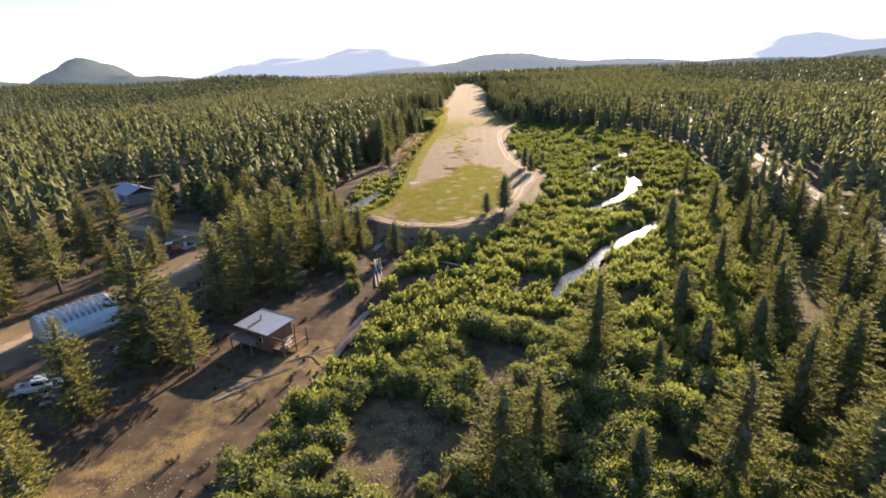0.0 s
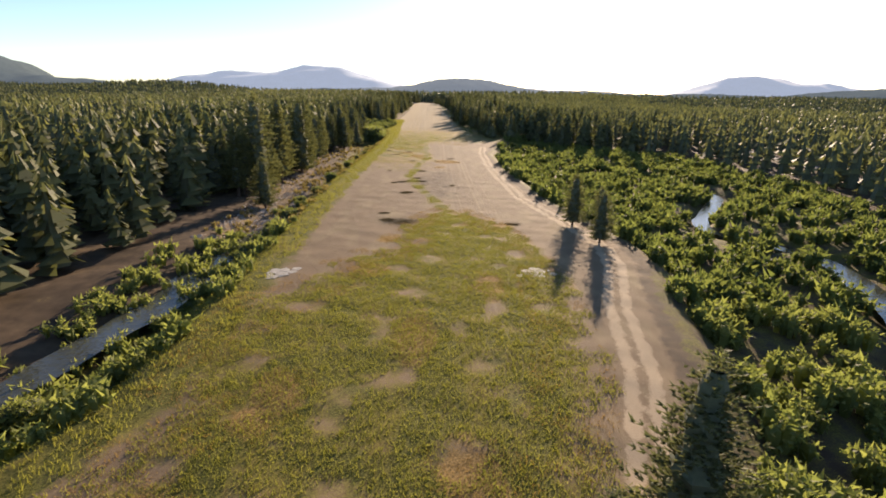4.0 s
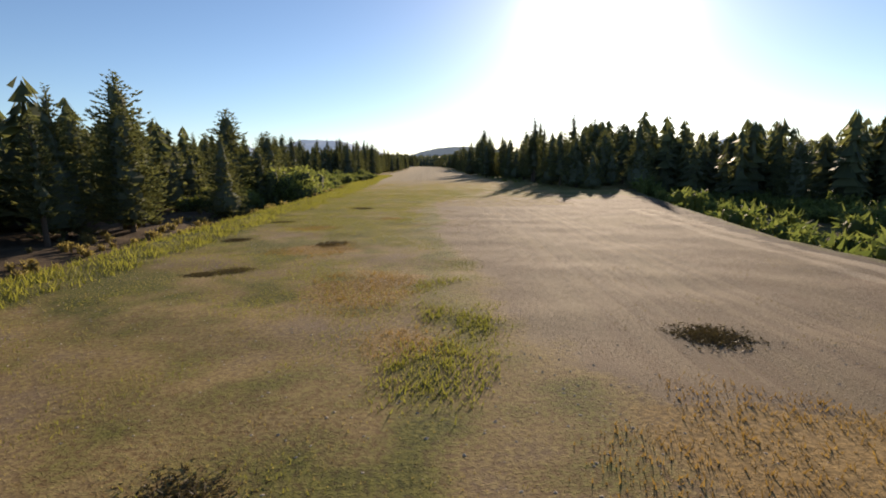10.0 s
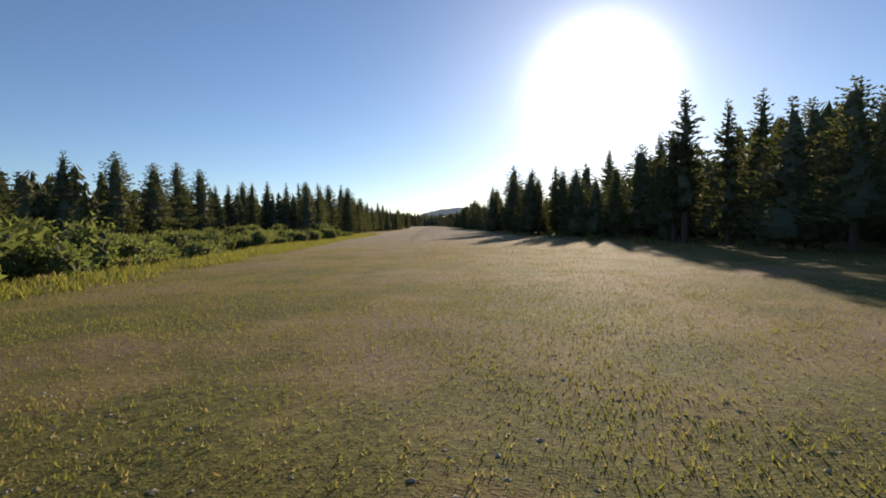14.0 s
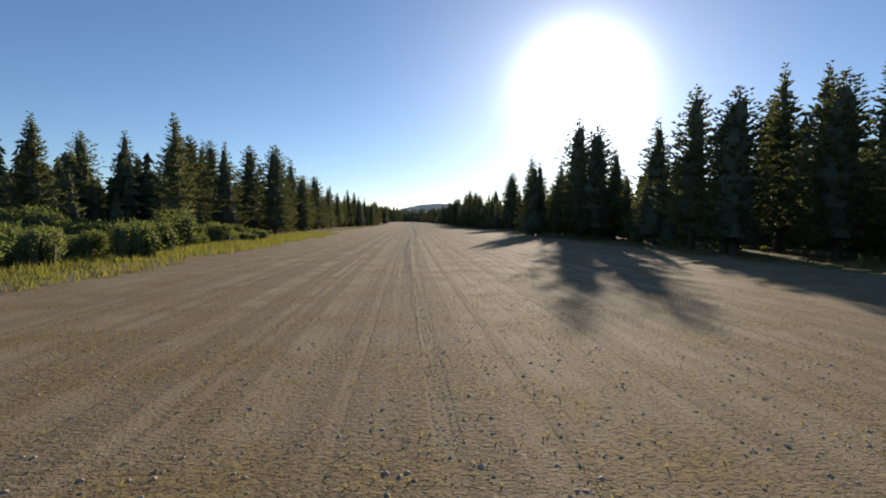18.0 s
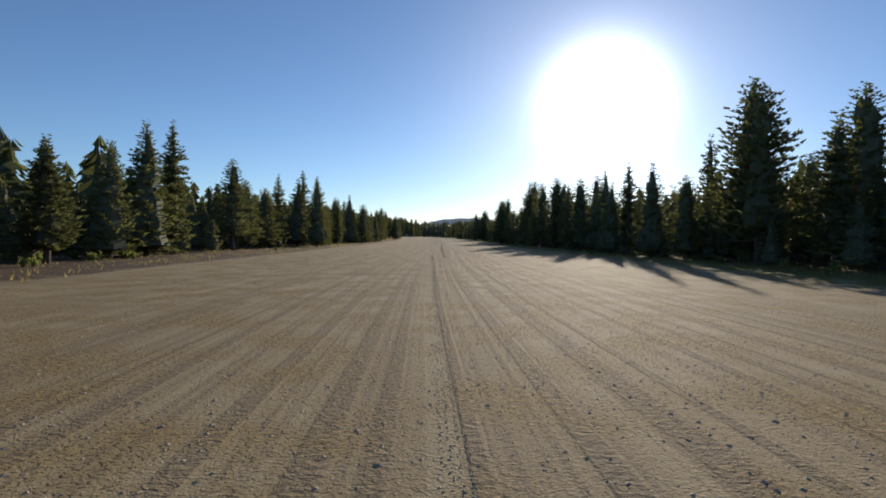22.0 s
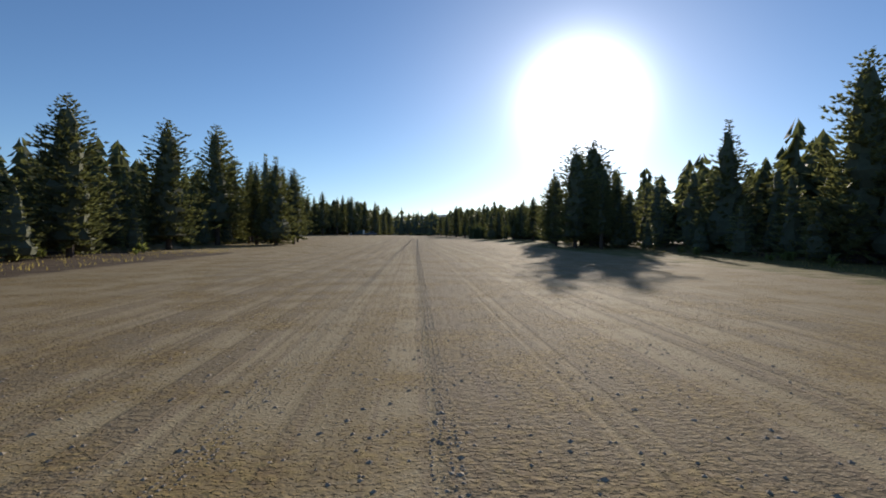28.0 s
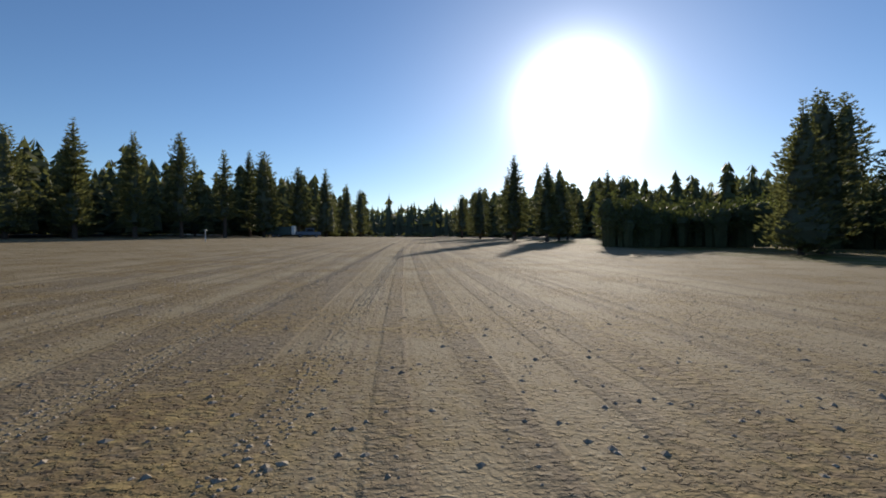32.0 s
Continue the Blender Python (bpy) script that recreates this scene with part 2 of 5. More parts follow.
HUTSKIN = plain("pale blue steel", (0.50, 0.60, 0.66), 0.5, 0.2, 0.12, 1.0)
HUTRIB = plain("dark blue steel", (0.13, 0.17, 0.22), 0.5, 0.3, 0.2, 1.0)
WHITE = plain("white paint", (0.74, 0.74, 0.71), 0.45, var=0.1)
GREYWALL = plain("grey boards", (0.23, 0.22, 0.21), 0.85, var=0.25)
BLUEROOF = plain("blue-grey roofing", (0.25, 0.31, 0.40), 0.5, 0.4, 0.15)
ORANGE = plain("orange paint", (0.50, 0.13, 0.04), 0.5)
GLASS = plain("dark glass", (0.02, 0.025, 0.03), 0.08, var=0.1)
RUBBER = plain("rubber", (0.025, 0.025, 0.027), 0.8)
STEEL = plain("dull steel", (0.20, 0.20, 0.21), 0.45, 0.8)
ROCK = plain("grey rock", (0.30, 0.27, 0.235), 0.9, var=0.4, scale=1.5)
STONE = plain("gravel stone", (0.38, 0.31, 0.22), 0.9, var=0.45, scale=5)
TARP = plain("weathered white panel", (0.34, 0.32, 0.275), 0.85, var=0.45, scale=2)
GREENTIN = plain("dark green sheet", (0.05, 0.085, 0.075), 0.5, 0.2)
ASPHALT = plain("asphalt", (0.16, 0.155, 0.15), 0.8, var=0.2, scale=0.5)
# distance haze of the hills is put into base colour and emission
PEAK = plain("distant forest, painted haze", (0.20, 0.27, 0.36), 1.0, var=0.12, scale=0.01)
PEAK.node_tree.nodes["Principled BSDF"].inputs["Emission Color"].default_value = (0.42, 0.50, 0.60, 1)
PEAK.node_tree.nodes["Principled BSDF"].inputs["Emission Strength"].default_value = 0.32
RIDGE = plain("ridge forest, painted haze", (0.07, 0.09, 0.09), 1.0, var=0.3, scale=0.03)
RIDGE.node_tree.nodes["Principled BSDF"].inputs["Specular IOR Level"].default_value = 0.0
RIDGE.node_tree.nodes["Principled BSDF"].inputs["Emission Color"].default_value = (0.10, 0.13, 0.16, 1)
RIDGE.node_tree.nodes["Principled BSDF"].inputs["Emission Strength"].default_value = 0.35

# middle step of the painted haze: bluer base colour with a faint glow
HAZE = plain("hill forest, painted haze", (0.10, 0.125, 0.14), 1.0, var=0.2, scale=0.02)
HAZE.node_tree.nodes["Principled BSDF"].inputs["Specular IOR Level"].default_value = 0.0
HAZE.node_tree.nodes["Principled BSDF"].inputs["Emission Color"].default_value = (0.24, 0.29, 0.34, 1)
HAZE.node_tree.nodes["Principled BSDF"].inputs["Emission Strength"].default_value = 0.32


def water_material(name="water", deep=(0.05, 0.055, 0.045), rough=0.06):
    m, nt, p = material(name, rough)
    p.inputs["Base Color"].default_value = (*deep, 1)
    bump(nt, p, noise_node(nt, 2.5, 4, "world"), 0.5, 0.08)
    return m


WATER = water_material()
MUD = water_material("muddy water", (0.13, 0.085, 0.045), 0.3)

# ---------------------------------------------------------------- the lie of the land
PLATEAU = [(-17, 107), (-13, 101), (-8, 97.5), (3, 96), (10, 100), (16.5, 109), (21, 121), (24, 133), (27, 142), (27.6, 150), (26, 161), (23, 178), (21.5, 205),
           (21.5, 245), (26, 264), (32, 287.9), (40, 311), (60, 333.3), (60, 1388.6), (-60, 1388.6), (-60, 381.7), (-22, 369.2), (-13, 333.3), (-11.5, 287.9),
           (-12, 240), (-13.2, 205), (-13.2, 170), (-12.6, 140), (-12.5, 118)]
LOOP = [(-15.8, 104.4), (-11.7, 101.1), (-8.4, 99.2), (-2.7, 97.9), (2.6, 98.6), (8.2, 102.3), (13.6, 110), (17.6, 121), (20, 132),
        (23.2, 141.3), (24.4, 148.6), (23, 160), (19.7, 177.3), (18.7, 210.5), (19.9, 244.8), (22, 262)]
YARD_ROAD = [(-120, 20), (-75, 45), (-57, 53), (-50, 73), (-45, 90), (-46, 100), (-60, 104), (-83, 112), (-83, 155), (-70, 200)]
RIVER = [(16, 66.5), (20, 70), (22.3, 76), (28, 82), (30, 87), (34, 92), (44, 102), (48, 108), (45, 113), (35.5, 118), (40, 125), (49, 133),
         (58.5, 156), (47, 172), (69, 200), (58, 238), (60, 246)]
LAWN = [(-9, 103), (-10.5, 130), (-6.5, 135), (-3, 143), (1.2, 147), (2, 157), (7, 166), (10, 161), (14.5, 154), (16, 144), (15, 125), (10, 106), (0, 100)]
# dark mats of low weed on damp soil, (across, along, half-width, half-length)
MATS = [(-2.9, 190.6, 0.8, 0.5), (-1.4, 191.7, 1.0, 0.6), (0.0, 192.7, 0.9, 0.6), (2.5, 192.2, 1.1, 2.6), (8.5, 188.0, 0.5, 0.6), (2.5, 206.4, 1.1, 1.0), (-0.3, 223.7, 0.9, 0.8), (-4.8, 206.2, 0.4, 0.5),
        (0.5, 159.6, 2.2, 1.8), (-1.6, 160.4, 1.2, 1.1), (0.1, 180.6, 1.4, 0.9), (1.6, 196.6, 1.2, 0.8), (-4.8, 238.4, 1.0, 0.6), (-6.0, 237.6, 0.8, 0.5),
        (-2.1, 244.8, 1.1, 0.6), (-7.8, 247, 1.0, 0.7), (9.8, 229.5, 0.9, 0.8), (15.4, 158.8, 1.0, 1.2), (-2.5, 164.5, 0.8, 0.6), (-8.2, 256, 1.1, 0.7), (-3.5, 267, 1.2, 0.6)]
# rust-brown dry weed, (across, along, half-width, half-length)
RUSTY = [(8.6, 224.4, 2.9, 2.3), (9.0, 222.0, 3.2, 2.2), (13.6, 157, 1.8, 2.6), (0.8, 235, 2.2, 3.0), (-2.6, 243, 2.2, 2.0), (0.1, 257.5, 1.0, 0.8), (-4.6, 252, 1.6, 1.2), (2.4, 229.5, 1.2, 1.3), (-0.5, 151.5, 1.6, 2.2), (6.5, 213, 1.4, 1.6), (-5, 118, 2.2, 4), (3, 126, 1.8, 5), (9.5, 136, 2, 4), (-2, 140, 2.5, 2.5), (-7.5, 109, 1.8, 3), (6, 112, 2.4, 3)]
SLOUGH = [(-12, 47), (-11, 53), (-10.5, 58), (-9.5, 65), (-4, 71), (0, 74)]
POLES = [(0.1, 83.9), (15.4, 74.8)]
DITCH = [(-24, 118), (-20, 140), (-22, 160), (-24, 200), (-21, 240), (-20, 280)]


def to_line(x, y, pts, closed=False):
    """Distance of each (x, y) from a line of points."""
    d = np.full(np.shape(x), 1e9)
    ends = list(zip(pts, pts[1:] + pts[:1])) if closed else list(zip(pts, pts[1:]))
    for (ax, ay), (bx, by) in ends:
        vx, vy = bx - ax, by - ay
        t = np.clip(((x - ax) * vx + (y - ay) * vy) / (vx * vx + vy * vy), 0, 1)
        d = np.minimum(d, np.hypot(x - ax - t * vx, y - ay - t * vy))
    return d


def inside(x, y, pts):
    r = np.zeros(np.shape(x), bool)
    for (ax, ay), (bx, by) in zip(pts, pts[1:] + pts[:1]):
        if ay == by:
            continue
        r ^= ((ay > y) != (by > y)) & (x < (bx - ax) * (y - ay) / (by - ay) + ax)
    return r


def wave(x, y, size, seed):
    """Smooth unevenness between about -1 and 1."""
    g = np.random.default_rng(seed)
    out = 0
    for k in range(5):
        a, s, ph = g.uniform(0, 6.28), size * g.uniform(0.6, 1.6), g.uniform(0, 6.28)
        out = out + np.sin((x * np.cos(a) + y * np.sin(a)) * 6.28 / s + ph + 0.8 * np.sin((x * np.sin(a) - y * np.cos(a)) * 4.1 / s))
    return out / 3


def ease(v, a, b):
    t = np.clip((v - a) / (b - a), 0, 1)
    return t * t * (3 - 2 * t)


def land(x, y):
    x, y = np.asarray(x, float), np.asarray(y, float)
    out = np.where(inside(x, y, PLATEAU), 0, to_line(x, y, PLATEAU, True))
    low = -3.0 * (1 - ease(y, 296, 369)) + 1.2 * ease(-x, 14, 22) * ease(y, 112, 160) * (1 - ease(y, 296, 369))
    z = low * ease(out, 0.3, 6) + wave(x, y, 9, 1) * 0.22 * ease(out, 2, 8) + wave(x, y, 5, 2) * 0.04 * (1 - ease(y, 285, 305)) + wave(x, y, 45, 6) * 0.02 * ease(y, 285, 305)
    z = z - 1.3 * (1 - ease(to_line(x, y, RIVER), 1.5, 5)) * ease(out, 2, 8)
    z = z - 0.9 * (1 - ease(to_line(x, y, SLOUGH), 0.6, 3)) * ease(out, 2, 8)
    z = z - 0.7 * (1 - ease(to_line(x, y, DITCH), 1.0, 4)) * ease(out, 2, 8)
    far = np.maximum(0, np.hypot(x, y - 250) - 330)
    return z + ease(far, 0, 900) * 7 * (1 + wave(x, y, 500, 3))


def land_z(x, y):
    return float(land(np.array([x]), np.array([y]))[0])


def mesh_from(name, verts, faces, mat, smooth=False, inner=None, inner_from=0):
    """One mesh from arrays; every face has the same count of corners. Faces from inner_from on take the inner material."""
    verts, faces = np.asarray(verts, np.float32), np.asarray(faces, np.int32)
    me = bpy.data.meshes.new(name)
    n, k = faces.shape
    me.vertices.add(len(verts))
    me.vertices.foreach_set("co", verts.ravel())
    me.loops.add(n * k)
    me.loops.foreach_set("vertex_index", faces.ravel())
    me.polygons.add(n)
    me.polygons.foreach_set("loop_start", np.arange(0, n * k, k, dtype=np.int32))
    me.polygons.foreach_set("use_smooth", np.full(n, smooth))
    me.update(calc_edges=True)
    me.materials.append(mat)
    if inner:
        me.materials.append(inner)
        me.polygons.foreach_set("material_index", (np.arange(n) >= inner_from).astype(np.int32))
    return me


def spread(a, b, fine_a, fine_b, step, grow):
    """Coordinates from a to b, evenly spaced between fine_a and fine_b and wider outside."""
    out = list(np.arange(fine_a, fine_b + 0.01, step))
    s = step
    while out[-1] < b:
        s *= grow
        out.append(out[-1] + s)
    s = step
    while out[0] > a:
        s *= grow
        out.insert(0, out[0] - s)
    return np.array(out)


def build_ground():
    xs = np.unique(np.round(np.concatenate([spread(-4500, 4500, -60, 95, 1.5, 1.12), np.arange(-16, 27, 0.5)]), 2))
    ys = np.unique(np.round(np.concatenate([spread(-1500, 330, -30, 330, 1.5, 1.12)[:-1], np.arange(96, 300, 0.5), spread(334, 4800, 334, 960, 3.4, 1.12)]), 2))
    gx, gy = np.meshgrid(xs, ys)
    z = land(gx, gy)
    nx, ny = len(xs), len(ys)
    v = np.stack([gx.ravel(), gy.ravel(), z.ravel()], 1)
    i = (np.arange(ny - 1)[:, None] * nx + np.arange(nx - 1)[None]).ravel()
    me = mesh_from("ground", v, np.stack([i, i + 1, i + nx + 1, i + nx], 1), GROUND, True)
    x, y = v[:, 0], v[:, 1]
    on = inside(x, y, PLATEAU)
    edge = np.where(on, to_line(x, y, PLATEAU, True), 0)
    loop = to_line(x, y, LOOP)
    side = np.where(y > 699, ease(x, -150, -130) * (1 - ease(x, 60, 75)), ease(x, -17, -14) * (1 - ease(x, 22, 27)))
    bare = on * ease(edge, 0.3, 2.0) * np.where(y > 318, side, 1 - ease(y, 284, 293) * ease(x, 22, 27)) * (1 - ease(y, 949, 989))
    bare = np.maximum(bare, 0.9 * (1 - ease(to_line(x, y, YARD_ROAD), 4, 9)))
    bare = np.maximum(bare, 0.12 * (1 - ease(np.hypot((x + 32) / 20, (y - 60) / 28), 0.75, 1.1)))
    bare = np.maximum(bare, 0.45 * (1 - ease(np.hypot((x + 1) / 7, (y - 36) / 9), 0.6, 1.2)))
    bare = np.maximum(bare, 0.35 * (1 - ease(np.hypot((x + 16) / 9, (y - 88) / 11), 0.6, 1.2)))
    bare = np.maximum(bare, 0.7 * (~on) * (1 - ease(to_line(x, y, PLATEAU, True), 3, 6)) * (y < 190) * (x > -14) * (1 - ease(x, 8, 14)))
    bare = np.maximum(bare, 0.75 * ease(-x, 14.5, 17) * (1 - ease(-x, 24, 28)) * ease(y, 150, 162) * (1 - ease(y, 222, 240)))
    lawn = np.where(inside(x, y, LAWN), 0.5 + 0.5 * ease(to_line(x, y, LAWN, True), 0, 2.5), 0.45 * (1 - ease(to_line(x, y, LAWN, True), 0, 2)))
    damp, rust = np.zeros_like(x), np.zeros_like(x)
    for px, py, rx, ry in MATS:
        damp = np.maximum(damp, 1 - ease(np.hypot((x - px) / (1.4 * rx), (y - py) / (1.4 * ry)) + 0.22 * wave(x, y, 2.0, 19), 0.55, 1.05))
    for px, py, rx, ry in RUSTY:
        rust = np.maximum(rust, 0.85 * (1 - ease(np.hypot((x - px) / rx, (y - py) / ry) + 0.3 * wave(x, y, 3.5, 23), 0.5, 1.1)))
    lawn = lawn * (0.86 + 0.3 * wave(x, y, 6, 31))
    spine = (1 - ease(np.abs(x - np.interp(y, [160, 173, 188, 199, 212, 220, 232, 245], [8, 5.2, 1.7, -0.4, 1.3, 1.6, 4, 3])), 0.3, 1.8)) * ease(y, 150, 166) * (1 - ease(y, 288, 311)) * 0.62
    field = ease(y, 203, 232) * (1 - ease(y, 318, 356)) * (1 - ease(x + 2.5 * wave(x, y, 16, 15), 3, 6) * (1 - ease(y, 268, 288))) * on * (0.82 + 0.3 * wave(x, y, 9, 33))
    outer = np.where(on, 0, to_line(x, y, PLATEAU, True))
    verge = np.where(on, 1 - ease(edge, 1.2, 4.0), 1 - ease(outer, 0.5, 3.0)) * (x < 0) * (y > 104) * (y < 382) * 0.85
    meadow = (~on) * (x > np.interp(y, [0, 45, 95], [-16, -8, 0])) * (x < 90) * (y < 341) * np.where(x > 18, 0.5, 0.36)
    leftgrass = (1 - ease(np.abs(x + np.where((y > 150) & (y < 235), 14, 17)), 2, np.where((y > 150) & (y < 235), 4.5, 8))) * (y > 110) * (y < 414) * (~on | (x < -13)) * 0.75
    rightgrass = ease(x, 17, 21) * (1 - ease(x, 30, 38)) * (y > 296) * (y < 849) * 0.6
    green = np.maximum.reduce([lawn * 0.8, field * np.interp(y, [203, 232, 250, 270, 296, 335], [0.35, 0.55, 0.8, 0.85, 0.68, 0.5]), spine * 0.95, verge, meadow, leftgrass, rightgrass])
    dry = np.maximum.reduce([lawn, spine, field, verge * 0.6, rightgrass, 0.42 * bare * (y > 318), 0.12 * np.ones_like(x)])
    dry = np.maximum(dry, 0.5 * (1 - ease(to_line(x, y, [(-32, 26), (-23, 35), (-18, 47), (-14, 53)]), 2, 5)))
    dry = np.maximum(dry, 1.2 * (1 - ease(np.hypot((x - 7.4) / 1.8, (y - 165) / 1.4), 0.5, 1.0)))
    track = np.where(y < 165, 0.85, 0.75) * (1 - ease(np.abs(loop - 0.7), 0.2, 0.75))
    track = np.maximum(track, 0.8 * (1 - ease(np.abs(to_line(x, y, YARD_ROAD) - 0.8), 0.3, 1.2)))
    rut = (1 - ease(np.abs(x - 2), 5, 14)) * ease(y, 318, 369) * (0.8 + 0.35 * wave(x, y, 70, 9)) + 0.35 * (1 - ease(np.abs(x - 11), 2, 6)) * (y < 296)
    for name, val in (("rut", np.clip(rut, 0, 1)), ("damp", damp), ("rust", rust), ("loam", 0.95 * (1 - ease(y, 288, 369))), ("bare", bare), ("green", green * (loop > 1.6)), ("dry", dry * (loop > 1.6)), ("track", track)):
        at = me.attributes.new(name, "FLOAT", "POINT")
        at.data.foreach_set("value", np.asarray(val, np.float32))
    tagged(new("ground", me), kind="structure")


build_ground()


def ribbon(name, pts, width, z, mat, seed, kind="structure"):
    """A band of uneven width along a line."""
    g = np.random.default_rng(seed)
    p = np.array(pts, float)
    t = np.linspace(0, len(p) - 1, len(p) * 8)
    px, py = np.interp(t, range(len(p)), p[:, 0]), np.interp(t, range(len(p)), p[:, 1])
    for _ in range(6):
        px[1:-1], py[1:-1] = (px[:-2] + 2 * px[1:-1] + px[2:]) / 4, (py[:-2] + 2 * py[1:-1] + py[2:]) / 4
    dx, dy = np.gradient(px), np.gradient(py)
    n = np.hypot(dx, dy)
    w = width * np.interp(py, [50, 70, 90], [0.55, 0.9, 1.15]) * (1 + 0.25 * np.sin(t * 2.1 + seed) + 0.1 * g.standard_normal(len(t)))
    v = np.concatenate([np.stack([px - dy / n * w, py + dx / n * w, np.full(len(t), z)], 1),
                        np.stack([px + dy / n * w, py - dx / n * w, np.full(len(t), z)], 1)])
    i = np.arange(len(t) - 1)
    me = mesh_from(name, v, np.stack([i, i + len(t), i + len(t) + 1, i + 1], 1), mat, True)
    return tagged(new(name, me), kind=kind)


ribbon("water", RIVER, 1.2, -3.5, WATER, 3)
ribbon("water", SLOUGH, 0.8, -3.55, MUD, 4)
ribbon("water", DITCH[:3], 1.5, -2.3, WATER, 5)
ROADLINE = [(80, 60), (92, 116), (99, 148), (108, 175), (116, 210), (135, 300), (150, 420)]
rd = ribbon("road", ROADLINE, 1.5, 0.0, ASPHALT, 6)
for vert in rd.data.vertices:
    vert.co.z = land_z(vert.co.x, vert.co.y) + 0.35


def ridge(name, mat, y0, depth, x0, x1, peaks, rough, seed):
    """A range of hills: peaks are (x, height, half-width)."""
    xs, ys = np.linspace(x0, x1, 260), np.linspace(-1, 1, 22)
    gx, gv = np.meshgrid(xs, ys)
    top = sum(h * np.exp(-((gx - px) / w) ** 2) for px, h, w in peaks)
    z = top * np.cos(gv * 1.57) ** 0.8 * (1 + 0.08 * wave(gx, gv * depth, depth * 0.8, seed)) - 6
    z += rough * wave(gx, gv * depth, 60, seed + 1) + rough * 0.8 * wave(gx, gv * depth, 19, seed + 2)
    v = np.stack([gx.ravel(), (y0 + gv * depth).ravel(), z.ravel()], 1)
    i = (np.arange(21)[:, None] * 260 + np.arange(259)[None]).ravel()
    return tagged(new(name, mesh_from(name, v, np.stack([i, i + 1, i + 261, i + 260], 1), mat, True)), kind="structure")


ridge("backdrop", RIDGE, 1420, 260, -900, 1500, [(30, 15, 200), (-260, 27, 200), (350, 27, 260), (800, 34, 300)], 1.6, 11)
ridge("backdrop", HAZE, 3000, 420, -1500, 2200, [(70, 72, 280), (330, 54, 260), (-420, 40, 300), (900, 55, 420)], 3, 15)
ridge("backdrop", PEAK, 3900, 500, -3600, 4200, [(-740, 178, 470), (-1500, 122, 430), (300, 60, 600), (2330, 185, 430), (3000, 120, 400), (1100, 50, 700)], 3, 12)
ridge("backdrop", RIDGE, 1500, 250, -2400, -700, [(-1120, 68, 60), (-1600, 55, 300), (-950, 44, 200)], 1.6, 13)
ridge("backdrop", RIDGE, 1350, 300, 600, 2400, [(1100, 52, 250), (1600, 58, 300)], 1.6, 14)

# ---------------------------------------------------------------- plants
def spikes(base, tip, width, g):
    """Triangles from base points to tips, each turned by chance about its length."""
    d = tip - base
    side = np.cross(d, g.standard_normal(d.shape))
    side *= (width / (np.linalg.norm(side, axis=1) + 1e-9))[:, None]
    v = np.stack([base - side, base + side, tip], 1).reshape(-1, 3)
    return v, np.arange(len(v)).reshape(-1, 3)


def join(parts):
    vs, fs, n = [], [], 0
    for v, f in parts:
        vs.append(v)
        fs.append(f + n)
        n += len(v)
    return np.concatenate(vs), np.concatenate(fs)


def tube(rings, k=7):
    """A closed skin of triangles round rings of (x, y, z, radius)."""
    v, f = [], []
    for x, y, z, r in rings:
        for j in range(k):
            a = 6.2832 * j / k
            v.append((x + r * math.cos(a), y + r * math.sin(a), z))
    for i in range(len(rings) - 1):
        for j in range(k):
            a, b = i * k + j, i * k + (j + 1) % k
            f += [(a, b, b + k), (a, b + k, a + k)]
    return np.array(v, float), np.array(f)


